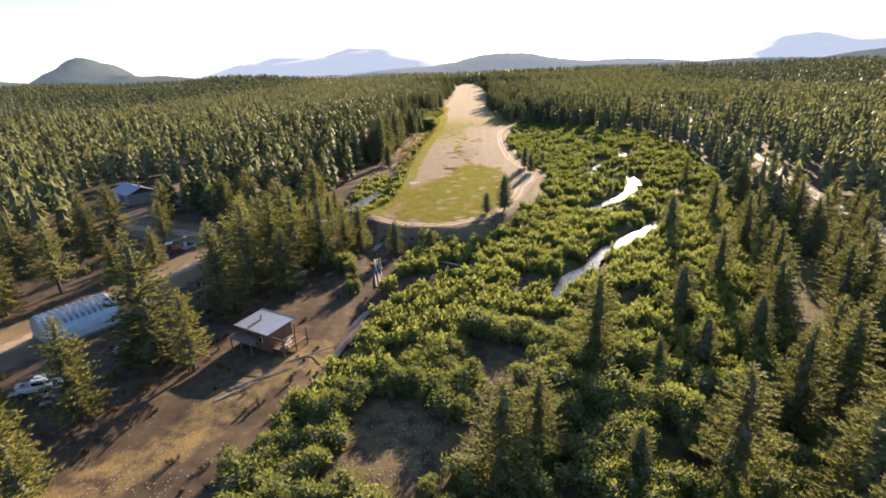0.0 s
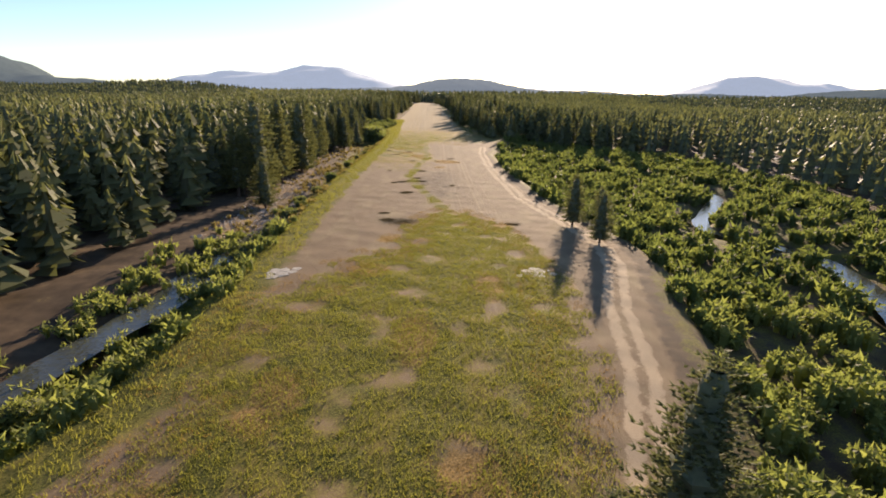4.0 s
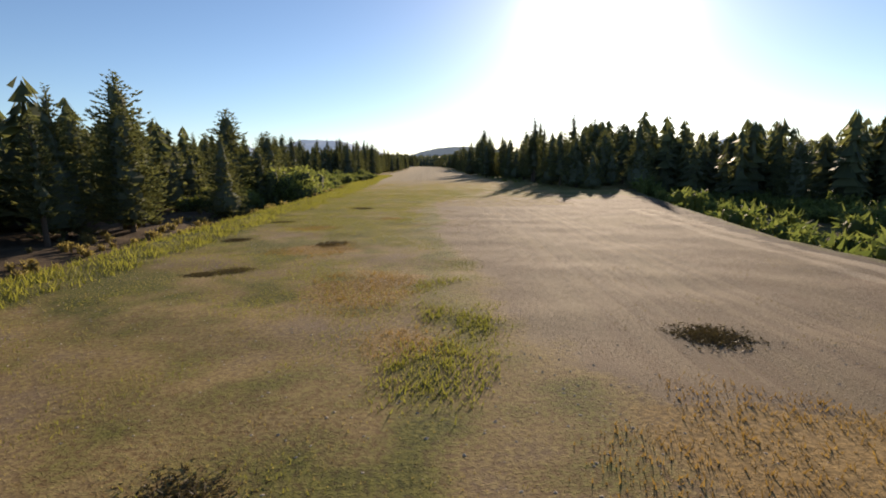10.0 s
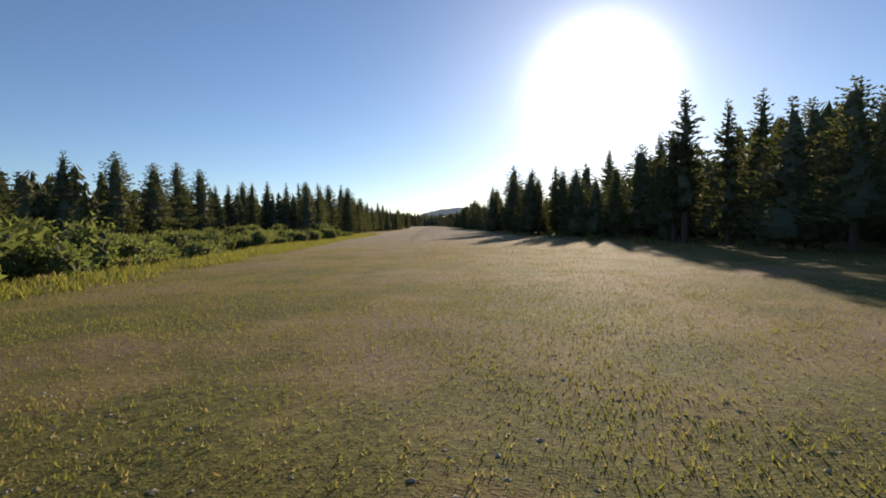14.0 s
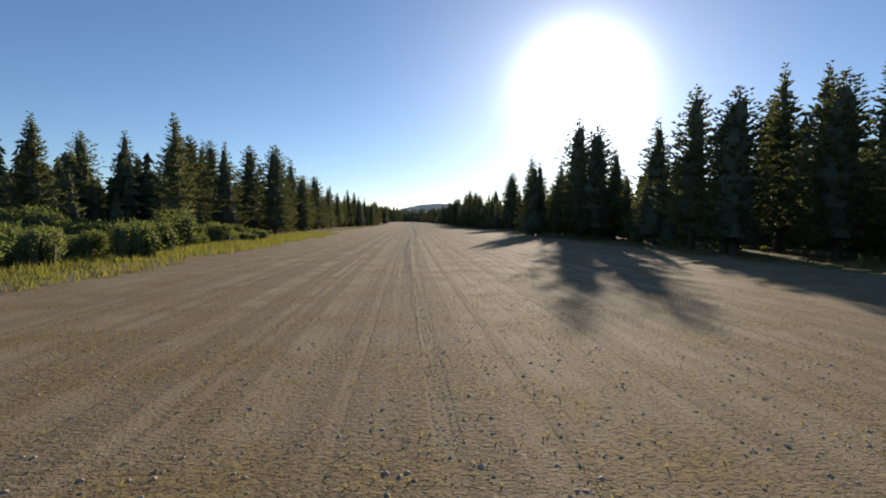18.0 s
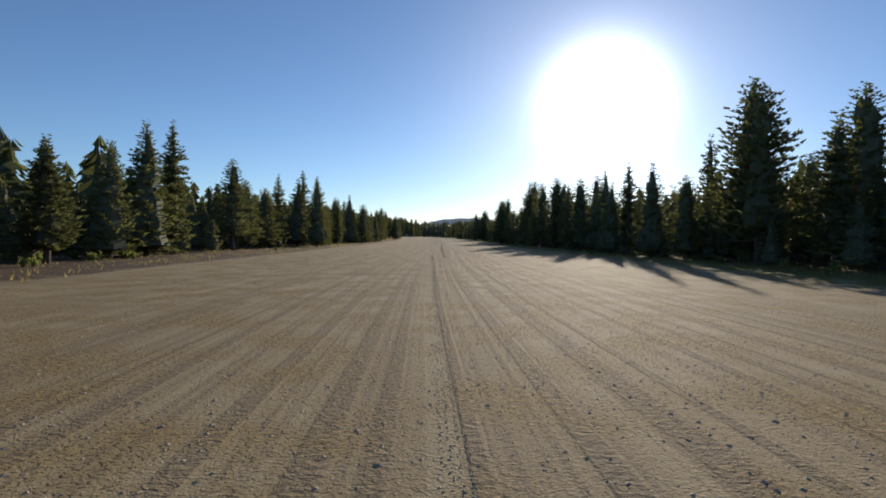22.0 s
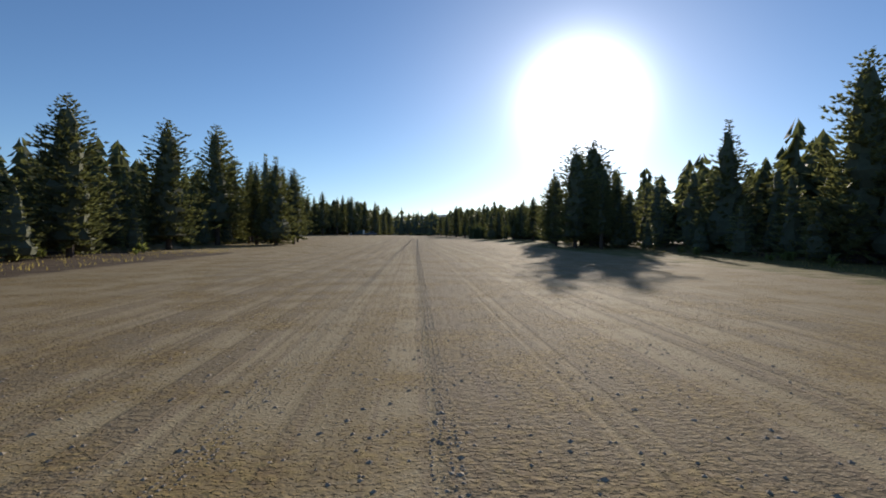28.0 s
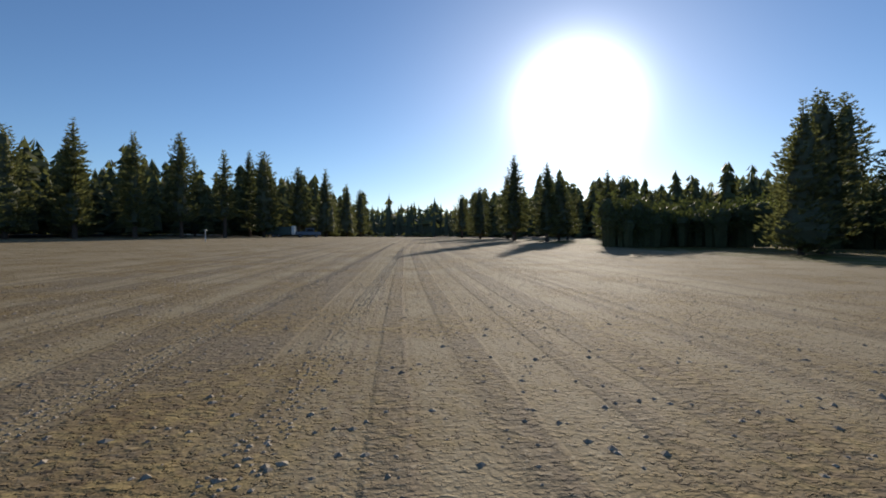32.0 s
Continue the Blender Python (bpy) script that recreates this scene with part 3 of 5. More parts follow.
def pine_crown(seed, high=14.0, wide=2.3, foot=0.12, whorls=46, sprays=7, taper=0.85, per=6, fine=0.9, heart=0.4, gaps=0.12):
    """Needle tufts along boughs that sweep out and turn up at the tip, round a ragged dark core."""
    g = np.random.default_rng(seed)
    base, tip, w = [], [], []
    lop = g.uniform(0.8, 1.15, 8)
    for i in range(whorls):
        u = foot + (1 - foot) * (max(0, i + g.uniform(-0.35, 0.35)) / whorls) ** 0.92
        u = min(max(u, foot), 0.985)
        reach = wide * (1 - u) ** taper * min(1.0, (1 - u) / 0.3) ** 0.2 * (0.55 + 0.45 * min(1, (u - foot) * 5 + 0.2)) * g.uniform(0.82, 1.12)
        n = 7 if u < 0.75 else 5
        turn = g.uniform(0, 6.28)
        for j in range(n):
            if g.uniform() < gaps:
                continue
            a = turn + 6.2832 * j / n + g.uniform(-0.4, 0.4)
            ln = max(0.16, reach * g.uniform(0.6, 1.12) * lop[int(a / 6.2832 * 8) % 8])
            sweep = -0.32 + 1.05 * u * u
            count = max(1, min(sprays, round(sprays * ln / (0.45 * wide))))
            for s in range(count):
                q = (s + 0.7 + g.uniform(-0.3, 0.3)) / count
                p = np.array([math.cos(a) * ln * q, math.sin(a) * ln * q, u * high + ln * (sweep * q + 0.16 * q * q) + g.uniform(-0.14, 0.14)])
                for _ in range(max(2, round(per * min(1, 0.35 + 2.2 * (1 - u))))):
                    b = a + g.uniform(-1.2, 1.2)
                    l = g.uniform(0.28, 0.62) * (0.42 + 0.6 * (1 - u)) * fine ** 0.5
                    base.append(p)
                    tip.append(p + np.array([math.cos(b) * l, math.sin(b) * l, g.uniform(0.05, 1.0) * l]))
                    w.append(g.uniform(0.055, 0.125) * fine)
    parts = [spikes(np.array(base), np.array(tip), np.array(w), g)]
    core = [(0, 0, (foot + 0.01) * high, 0.1)]
    for i in range(11):
        u = foot + (0.95 - foot) * (i + 0.4) / 11
        core.append((g.uniform(-0.15, 0.15), g.uniform(-0.15, 0.15), u * high, wide * heart * (1 - u) ** (taper + 0.05) * g.uniform(0.65, 1.2)))
    parts.append(tube(core, 7))
    lead = np.array([[0, 0, high * 0.9]] * 3)
    parts.insert(0, spikes(lead, np.array([[0, 0, high], [0.10, 0.05, high * 0.985], [-0.08, 0.1, high * 0.98]]), np.full(3, 0.06), g))
    return *join(parts), sum(len(f) for v, f in parts[:2])


def leaf_dome(seed, high=2.2, wide=1.6, leaves=1600, lumps=9, size=0.125, k=6, rise=(-0.7, 0, 0.6, 1.1, 1.5)):
    """A shrub: leaves over several rounded lumps with stems and gaps between."""
    g = np.random.default_rng(seed)
    parts, cores, n = [], [], leaves // lumps
    for i in range(lumps):
        a, r = g.uniform(0, 6.28), wide * 0.62 * math.sqrt(g.uniform(0, 1))
        c = np.array([math.cos(a) * r, math.sin(a) * r, high * g.uniform(0.38, 0.68)])
        rad = np.array([wide * g.uniform(0.32, 0.5)] * 2 + [high * g.uniform(0.28, 0.4)])
        d = g.standard_normal((n, 3))
        d /= np.linalg.norm(d, axis=1)[:, None]
        p = c + d * rad * g.uniform(0.72, 1.12, (n, 1))
        p[:, 2] = np.maximum(p[:, 2], 0.08)
        e = p + (d * 0.35 + g.standard_normal((n, 3)) * 0.75 + [0, 0, 0.35]) * size * g.uniform(0.7, 1.4, (n, 1))
        parts.append(spikes(p, e, g.uniform(0.35, 0.6, n) * size, g))
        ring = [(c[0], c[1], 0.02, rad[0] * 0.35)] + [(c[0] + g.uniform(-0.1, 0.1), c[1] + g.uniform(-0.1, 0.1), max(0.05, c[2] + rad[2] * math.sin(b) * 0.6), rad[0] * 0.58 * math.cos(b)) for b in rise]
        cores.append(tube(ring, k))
    return *join(parts + cores), sum(len(f) for v, f in parts)


def part(name, bm, mat, parent, label=""):
    me = bpy.data.meshes.new(name)
    bm.normal_update()
    bm.to_mesh(me)
    bm.free()
    me.materials.append(mat)
    ob = new(name, me)
    ob.parent = parent
    if label:
        ob["label"] = label
    return ob


def array_part(name, vf, mat, parent, inner=None):
    ob = new(name, mesh_from(name, vf[0], vf[1], mat, False, inner, vf[2] if len(vf) > 2 else 0))
    ob.parent = parent
    return ob


def pine_kind(seed, label, high=14.0, name="pine_tree", group="pines along the airstrip", mat=NEEDLES, **kw):
    top = tagged(new(name), label, "tree", group)
    g = np.random.default_rng(seed + 50)
    lean = g.uniform(-0.12, 0.12, 2)
    trunk = tube([(lean[0] * t, lean[1] * t, -0.3 + t * high * 0.95, 0.20 * (1 - t) ** 0.8 + 0.025) for t in (0, 0.05, 0.2, 0.4, 0.6, 0.8, 1)], 8)
    array_part("trunk", trunk, BARK, top)
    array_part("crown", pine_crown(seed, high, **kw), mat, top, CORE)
    return top


PINES = [pine_kind(1, "dense dark green lodgepole pine with a narrow pointed crown", wide=2.5, taper=0.8),
         pine_kind(2, "tall dark green fir with boughs to the ground", wide=3.3, foot=0.05, taper=0.9, heart=0.46),
         pine_kind(3, "slender dark green pine with an open ragged top", wide=2.2, whorls=42, taper=0.7, gaps=0.25, heart=0.3),
         pine_kind(4, "broad dark green ponderosa pine with bare lower trunk", wide=3.3, foot=0.17, taper=0.6, gaps=0.18, heart=0.36),
         pine_kind(5, "thick conical green fir with boughs to the ground", wide=3.6, foot=0.04, whorls=44, taper=0.95, heart=0.46),
         pine_kind(6, "thin leggy pine with sparse grey-green boughs", wide=2.3, foot=0.22, whorls=36, sprays=6, taper=0.65, gaps=0.3, heart=0.25),
         pine_kind(7, "full rounded dark green pine with heavy boughs", wide=3.2, foot=0.08, whorls=48, taper=0.55, heart=0.42)]
FULL = [pine_kind(8, "full green pine with soft needle tufts and a rounded top", name="meadow_pine", mat=SUNLITNEEDLES, group="pines of the yard and meadow", wide=3.3, foot=0.08, whorls=40, taper=0.6, per=6, heart=0.2),
        pine_kind(9, "tall green pine with layered boughs above a bare trunk", name="meadow_pine", mat=SUNLITNEEDLES, group="pines of the yard and meadow", wide=3.1, foot=0.17, whorls=34, taper=0.65, per=6, heart=0.2, gaps=0.2),
        pine_kind(10, "dense conical green pine with boughs to the ground", name="meadow_pine", mat=SUNLITNEEDLES, group="pines of the yard and meadow", wide=3.4, foot=0.04, whorls=42, taper=0.8, per=6, heart=0.25)]
SHRUB_TAG = ("yellow-green willow shrub in the wet meadow", "shrub", "willow shrubs in the meadow")


def shrub_kind(seed, mat=LEAVES, **kw):
    top = tagged(new("willow_shrub"), *SHRUB_TAG)
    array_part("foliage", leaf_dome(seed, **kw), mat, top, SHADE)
    g = np.random.default_rng(seed)
    stems = [tube([(0, 0, -0.2, 0.05), (x, y, 0.6, 0.035), (x * 2, y * 2, 1.2, 0.015)], 5) for x, y in g.uniform(-0.3, 0.3, (5, 2))]
    array_part("stems", join(stems), BARK, top)
    return top


SHRUBS = [shrub_kind(21), shrub_kind(22, high=1.7, wide=1.9, lumps=11, leaves=1900), shrub_kind(23, high=2.8, wide=1.7, lumps=10, leaves=1900),
          shrub_kind(24, high=1.3, wide=1.3, lumps=6, leaves=900)]
THICK = [shrub_kind(25, DARKLEAVES, high=2.4, wide=1.9, lumps=10), shrub_kind(26, DARKLEAVES, high=3.0, wide=1.7, lumps=11)]
used = {}
taken = []
rnd = random.Random(7)


def put(kinds, which, x, y, size, wide=1.0, sink=0.0, label=""):
    """Stands a copy of a kind on the land; the first of each kind is the built one."""
    ob = kinds[which]
    m = Matrix.Translation((x, y, land_z(x, y) - sink)) @ Matrix.Rotation(rnd.uniform(0, 6.28), 4, "Z") @ Matrix.Diagonal((size * wide, size * wide, size, 1))
    if ob.name in used:
        ob = copy_thing(ob, m @ Matrix.Diagonal([1 / c for c in ob.scale] + [1]))
    else:
        used[ob.name] = 1
        ob.matrix_basis = m
    if label:
        ob["label"], ob["group"], ob.name = label, "bushes beside the strip", "leafy_bush"
    return ob


def full_pine(x, y, h, wide):
    taken.append((x, y))
    return put(FULL, rnd.randrange(3), x, y, h / 14.0, wide * 1.22)


def pine(x, y, h, which=None, wide=None):
    taken.append((x, y))
    k = rnd.choice((0, 1, 2, 3, 4, 5, 6, 6)) if which is None else which
    return put(PINES, k, x, y, h / 14.0, wide or rnd.uniform(1.15, 1.5) * (14 / h) ** 0.35)


# pines that stand out against the sky, (across, along, height)
LEFT_A = [(-30.5, 184, 14.5), (-27, 193, 10), (-28, 202, 12), (-30, 208, 13), (-29, 226, 13), (-29.2, 263, 13.2), (-34, 273, 12), (-23.9, 178, 8.8),
          (-34, 173, 9), (-30, 186, 12), (-45, 324.3, 12.6), (-45, 330.3, 12.7), (-45, 341, 12.5), (-36, 304.9, 10), (-41, 315.5, 10.5), (-42, 358.6, 13.5),
          (-41, 366.7, 13), (-41, 374.1, 14), (-40, 380.4, 13.5)]
LEFT_B = [(-40, 386.9, 11.1), (-39, 390.9, 11.4), (-36, 396.3, 12.2), (-26, 403.8, 13), (-28, 412.1, 13), (-26, 418.5, 13.2), (-25, 445.7, 8.8),
          (-23.5, 457.5, 12.2), (-24.5, 458.9, 8.4), (-25, 475, 10), (-23.5, 482, 8.2), (-24, 489, 9.2), (-24, 494, 11.8), (-24, 512.8, 11.5), (-24.5, 518.6, 9.5),
          (-24, 524.8, 9), (-24, 531.1, 11.9), (-24, 543.2, 12.6)]
LEFT_C = [(-22, 571.6, 11.3), (-22, 588.4, 13.4), (-23, 612, 8), (-23, 628.7, 10.5), (-22, 637.3, 11.2), (-22, 656.2, 12.9), (-23, 675, 12.1), (-24, 688.7, 12),
          (-25, 705.7, 14), (-27, 724.3, 17.4), (-27, 738.1, 12.9), (-28, 742.6, 14.6), (-27, 748.1, 17), (-27.5, 753.3, 14.7), (-28, 758.5, 14.8),
          (-28, 764.6, 16.6), (-29, 776.4, 14.5)]
LEFT_D = [(-33, 788.7, 12), (-38, 798.4, 13), (-40, 810.6, 12), (-42, 818.6, 13), (-44, 826.6, 13), (-110, 803.4, 17), (-100, 810.6, 16), (-92, 814.6, 18),
          (-84, 819.6, 16), (-76, 825.6, 18), (-68, 830.6, 17), (-60, 836.6, 18), (-53, 842.6, 16), (-47, 847.6, 18), (-41, 852.6, 17), (-36, 857.6, 18),
          (-31, 863.6, 16), (-26, 870.6, 17), (-21, 878.6, 15), (-17, 888.6, 16), (-14, 903.6, 14), (-12, 918.6, 14)]
RIGHT_A = [(37, 298.7, 11.5), (62, 310.2, 11.3), (55, 287.9, 10.5), (89, 308, 15), (98, 304.9, 16.8), (63, 318.4, 11.5), (28, 326.5, 12), (28, 319.2, 10.4),
           (28.5, 314.7, 10.4), (29, 308.7, 8.4), (29, 305.7, 9.2), (30, 300.2, 6), (29, 341, 12), (30, 348.5, 12), (29, 354.3, 10), (28, 360, 9),
           (27, 365.4, 9.4), (27, 367.9, 10), (28, 370.4, 11.6), (27, 375.3, 11.7), (27, 380.4, 13.6)]
RIGHT_B = [(27, 410, 12), (28, 426.7, 13), (28, 430.6, 12.4), (28, 436.9, 13.5), (29, 440.7, 12), (31, 449.5, 8), (32, 456, 9.9), (32, 464.8, 12.4),
           (32, 472.2, 15), (32, 479.2, 10.8), (31, 486.2, 11.4), (30, 493.5, 16), (28, 502.5, 9), (27, 508.4, 11.2), (27, 515.7, 12.3), (27, 521.6, 10.4),
           (27, 529.5, 9.4), (27, 537.2, 12.7), (27, 544.7, 12.4), (26, 568.4, 9), (26, 571.6, 12.9), (26, 577.8, 16.5), (26, 585.8, 10.7), (28, 592.4, 14.5)]
RIGHT_C = [(27, 602.3, 9.8), (27, 608.7, 11), (27, 615.2, 11), (27, 637.3, 16), (29, 652.8, 13), (31, 668.2, 14), (33, 683.6, 15), (34, 700.6, 14),
           (30, 719.2, 11), (30, 724.3, 12.7), (30.5, 735.8, 16.6), (32, 759.8, 14), (34, 808.3, 10.5), (36.6, 809.5, 13),
           (40, 810.6, 13.2), (17.5, 839.6, 12), (20, 831.6, 10), (25.7, 826.6, 8.5), (23, 836.6, 9), (30, 836.6, 7), (36, 836.6, 7), (42, 833.6, 7),
           (15, 856.6, 9), (13.5, 872.6, 9), (28, 848.6, 8), (20, 856.6, 9), (34, 846.6, 8), (50, 878.6, 14), (44, 908.6, 15), (38, 948.6, 15)]
EDGE_LEFT_A = [(-26.8, 217.9, 14.9), (-27.6, 236.5, 12.7), (-29.6, 252.8, 13.3), (-26.5, 257.3, 10.4), (-34.9, 260, 14.5), (-24.4, 265.1, 11.6), (-22.5, 282, 10.2), (-22.5, 295.4, 8.9), (-22.5, 300.3, 11.3), (-44.6, 352.1, 13)]
EDGE_LEFT_B = [(-20.5, 391.3, 11.5), (-18.5, 416.4, 12.5), (-40.5, 420.3, 14.8), (-30.4, 422, 13.8), (-47.7, 422.1, 14.9), (-34, 427, 14.9), (-38.5, 430.7, 15.1), (-26.4, 431, 14.6), (-34, 434.1, 15.8), (-19, 436.3, 9.8), (-24.5, 440.1, 15.2), (-24.3, 450.7, 14.7), (-22.2, 464.5, 12.6), (-24.1, 498.5, 12.9), (-47.4, 526.6, 15.9), (-19.6, 539.4, 11.6), (-25.6, 552.7, 15.3), (-22.1, 558.3, 9.1)]
EDGE_LEFT_C = [(-23.7, 576.3, 11.7), (-26.5, 591.7, 12.2), (-19.1, 594.2, 11.2), (-19.8, 606.6, 10.9), (-18.5, 620.7, 9.7), (-18.5, 631.2, 11.2), (-32.1, 637.2, 15.2), (-18.5, 641.1, 10.3), (-19.3, 726.5, 13.3), (-27.3, 731, 14.2), (-18.5, 734.2, 12.5)]
EDGE_LEFT_D = [(-21.3, 749.3, 12), (-51.7, 853.7, 16.8), (-30.4, 875.9, 17.9), (-44.4, 882.9, 17.6), (-29.1, 884.8, 17.2)]
EDGE_RIGHT_A = [(36.7, 313.6, 10.2), (27.1, 331.9, 14.3), (41.6, 335.1, 14.3), (36.9, 335.6, 15.4), (48.1, 337.1, 13), (48.6, 349.9, 14.6), (44.3, 353.4, 12.5), (21.5, 377.2, 11.1), (45.6, 381.7, 14.5), (38.4, 383.6, 15.5), (23.5, 385.6, 13.4), (46.8, 389, 12.9), (42.1, 394, 18.4), (24.7, 394.2, 12.5), (37.7, 395.8, 15.6), (23.3, 406.4, 14.2), (34.5, 412.5, 13.6), (25.6, 420.2, 18), (21.5, 427.6, 12.3)]
EDGE_RIGHT_B = [(21.5, 433.4, 14), (35.4, 489, 14.8), (38, 497.8, 10.8), (34, 508.7, 14.7), (35, 547.8, 15.8), (28.9, 555.5, 13.9), (36.2, 556.2, 15.9)]
EDGE_RIGHT_C = [(36.9, 625.1, 14.4), (26.2, 627.1, 15.5), (25.9, 714.4, 9.5), (24.7, 721.4, 15), (29.1, 748.2, 14.6), (32.5, 779.3, 11.8), (21.5, 865.5, 12.3)]
MEADOW_PINES = [(23.6, 159, 7.1), (24.6, 150.7, 6.4), (14, 108.5, 8.6), (9.9, 106, 5), (-1.6, 90, 5.1), (-8.1, 87.6, 7.1), (30.4, 168, 7), (21.2, 50.6, 12.5),
                (9.2, 31.3, 11), (12.6, 35.4, 9.2), (21.2, 33.5, 5), (33.3, 49.5, 7), (41, 53, 8), (28.2, 31.7, 12), (37.3, 38.9, 12), (43.8, 42.4, 12.5), (53, 51, 12),
                (35.5, 62, 8)]
MEADOW_PINES += [(27.7, 48, 5), (46, 74, 10), (55.6, 78.4, 10), (67.6, 86, 11.5), (56.7, 62, 11.5), (38.9, 30.8, 15), (33.7, 26, 14), (48, 100, 8.3), (67, 141, 9.2),
                (47, 60, 10), (51, 68, 12), (62, 72, 11), (58, 90, 11), (60, 108, 10), (72, 120, 12), (64, 98, 10), (75, 105, 12), (46, 30, 14), (54, 40, 12), (60, 56, 12)]
YARD_PINES = [(-30, 63.5, 13), (-29.4, 70.8, 16.5), (-29.2, 81, 15), (-24.7, 79.5, 16), (-20.4, 81.5, 13.4), (-18.5, 89.9, 8), (-30.9, 113, 15), (-27.4, 48.5, 11),
              (-33.6, 50.4, 17.5), (-31.4, 28, 12.5), (-34.4, 39, 12.5), (-15.7, 91, 10), (-24, 72, 11), (-33, 77, 12), (-38.5, 82, 11), (-27, 87, 12), (-20, 95.5, 9),
              (-40, 34, 13), (-37, 74, 12), (-54, 84, 8), (-76, 78, 13), (-80, 100, 12), (-33, 108, 10), (-55, 116, 12), (-66, 108, 12), (-78, 52, 12), (-58, 30, 12),
              (-62.8, 71, 13)]
YARD_PINES += [(-57.4, 77, 8.5), (-65, 62.8, 12), (-33, 86, 13), (-23.5, 86, 11), (-36, 90, 12), (-27, 94, 11), (-34, 99, 13), (-40, 94, 12), (-24, 100, 10),
              (-70, 66, 11), (-38, 106, 12), (-48, 114, 13), (-60, 97, 10), (-72, 90, 12), (-26, 112, 8), (-45, 28, 12), (-62, 40, 13), (-70, 96, 14), (-43, 24, 13), (-37, 20, 12)]
# the most striking pines, (across, along, height, kind)
for tx, ty, th, k in [(-28, 188.5, 18.6, 6), (-27, 199, 18.6, 0), (-26, 213, 17.6, 6), (-27.5, 223.9, 18, 0), (-29, 220.8, 15.6, 2), (-26, 267.4, 14.8, 6), (-28, 245, 15, 0), (-33, 245, 15.5, 6),
                      (36, 312.3, 10.3, 6), (34, 318.6, 10.8, 6), (27, 333.8, 11, 3), (24, 382, 11, 6), (20, 425.2, 12, 4), (27, 417.1, 12.6, 1), (31, 496.2, 17.4, 6)] + [
                      (-23, 554.1, 14.3, 0), (28, 558.1, 15.4, 6), (26, 563.2, 14.7, 3), (27, 621.9, 15.8, 3), (25, 624.8, 14.9, 6), (-23, 621.1, 11.8, 0), (25, 732.1, 11.8, 6), (-23, 729.3, 12.6, 0),
                      (33, 796.5, 10.8, 6), (30.4, 795, 9.8, 2), (26.4, 797, 9.2, 6), (24, 795.6, 8.4, 4)]:
    pine(tx, ty, th, k, 1.3)
pine(42, 790.5, 14.6, 2, 0.85)
pine(30.6, 730.5, 17.4, 6, 1.75)
pine(-25.5, 292.1, 14.3, 6, 1.65)
pine(38.6, 799, 10.4, 3, 0.95)
for tx, ty, th in [(35.4, 801, 8.4), (29, 587, 17.8)]:
    pine(tx, ty, th, 6, 1.5)
for row in (EDGE_LEFT_A, EDGE_LEFT_B, EDGE_LEFT_C, EDGE_LEFT_D, EDGE_RIGHT_A, EDGE_RIGHT_B, EDGE_RIGHT_C, LEFT_A, LEFT_B, LEFT_C, LEFT_D, RIGHT_A, RIGHT_B, RIGHT_C):
    for tx, ty, th in row:
        pine(tx, ty, th)
for tx, ty, th in MEADOW_PINES:
    full_pine(tx, ty, th, rnd.uniform(1.15, 1.45)) if th > 9 else pine(tx, ty, th, 6, 1.5)
for tx, ty, th in YARD_PINES:
    full_pine(tx, ty, th, rnd.uniform(1.1, 1.35))

for i in range(200):
    tx, ty = rnd.uniform(24, 92), rnd.uniform(12, 104)
    if tx < np.interp(ty, [12, 40, 60, 104], [26, 34, 44, 66]) or to_line(tx, ty, RIVER) < 7 or to_line(tx, ty, ROADLINE) < 6 or min(math.hypot(tx - a, ty - b) for a, b in taken) < 5.0:
        continue
    full_pine(tx, ty, rnd.uniform(8, 13), rnd.uniform(1.1, 1.4))
infill = []


def behind(x, y, h):
    infill.append((x, y, h))
    taken.append((x, y))


for i in range(150):
    ty = 185 + i * 4.2
    lx0 = np.interp(ty, [180, 296, 318, 388, 434, 565, 699, 740, 808], [-33, -33, -48, -46, -31, -28, -29, -33, -40])
    rx0 = np.interp(ty, [296, 318, 369, 395, 460, 519, 614, 716, 784], [44, 36, 32, 29, 37, 31, 31, 35, 37])
    local = np.interp(ty, [180, 296, 382, 475, 630, 716, 747, 808], [11, 10, 9.5, 8.5, 9, 10.5, 11.5, 11.5])
    if ty < 772:
        behind(lx0 + rnd.uniform(-3, 2), ty + rnd.uniform(-2, 2), local * rnd.uniform(0.65, 1.05))
    if 305 < ty < 762:
        behind(rx0 + rnd.uniform(-2, 3), ty + rnd.uniform(-2, 2), local * rnd.uniform(0.65, 1.05))
    if i % 2 and 395 < ty < 772:
        behind(lx0 + rnd.uniform(3.5, 6), ty + rnd.uniform(-2, 2), local * rnd.uniform(0.4, 0.65))
    if i % 2 and 330 < ty < 762:
        behind(rx0 - rnd.uniform(2, 5), ty + rnd.uniform(-2, 2), local * rnd.uniform(0.4, 0.65))


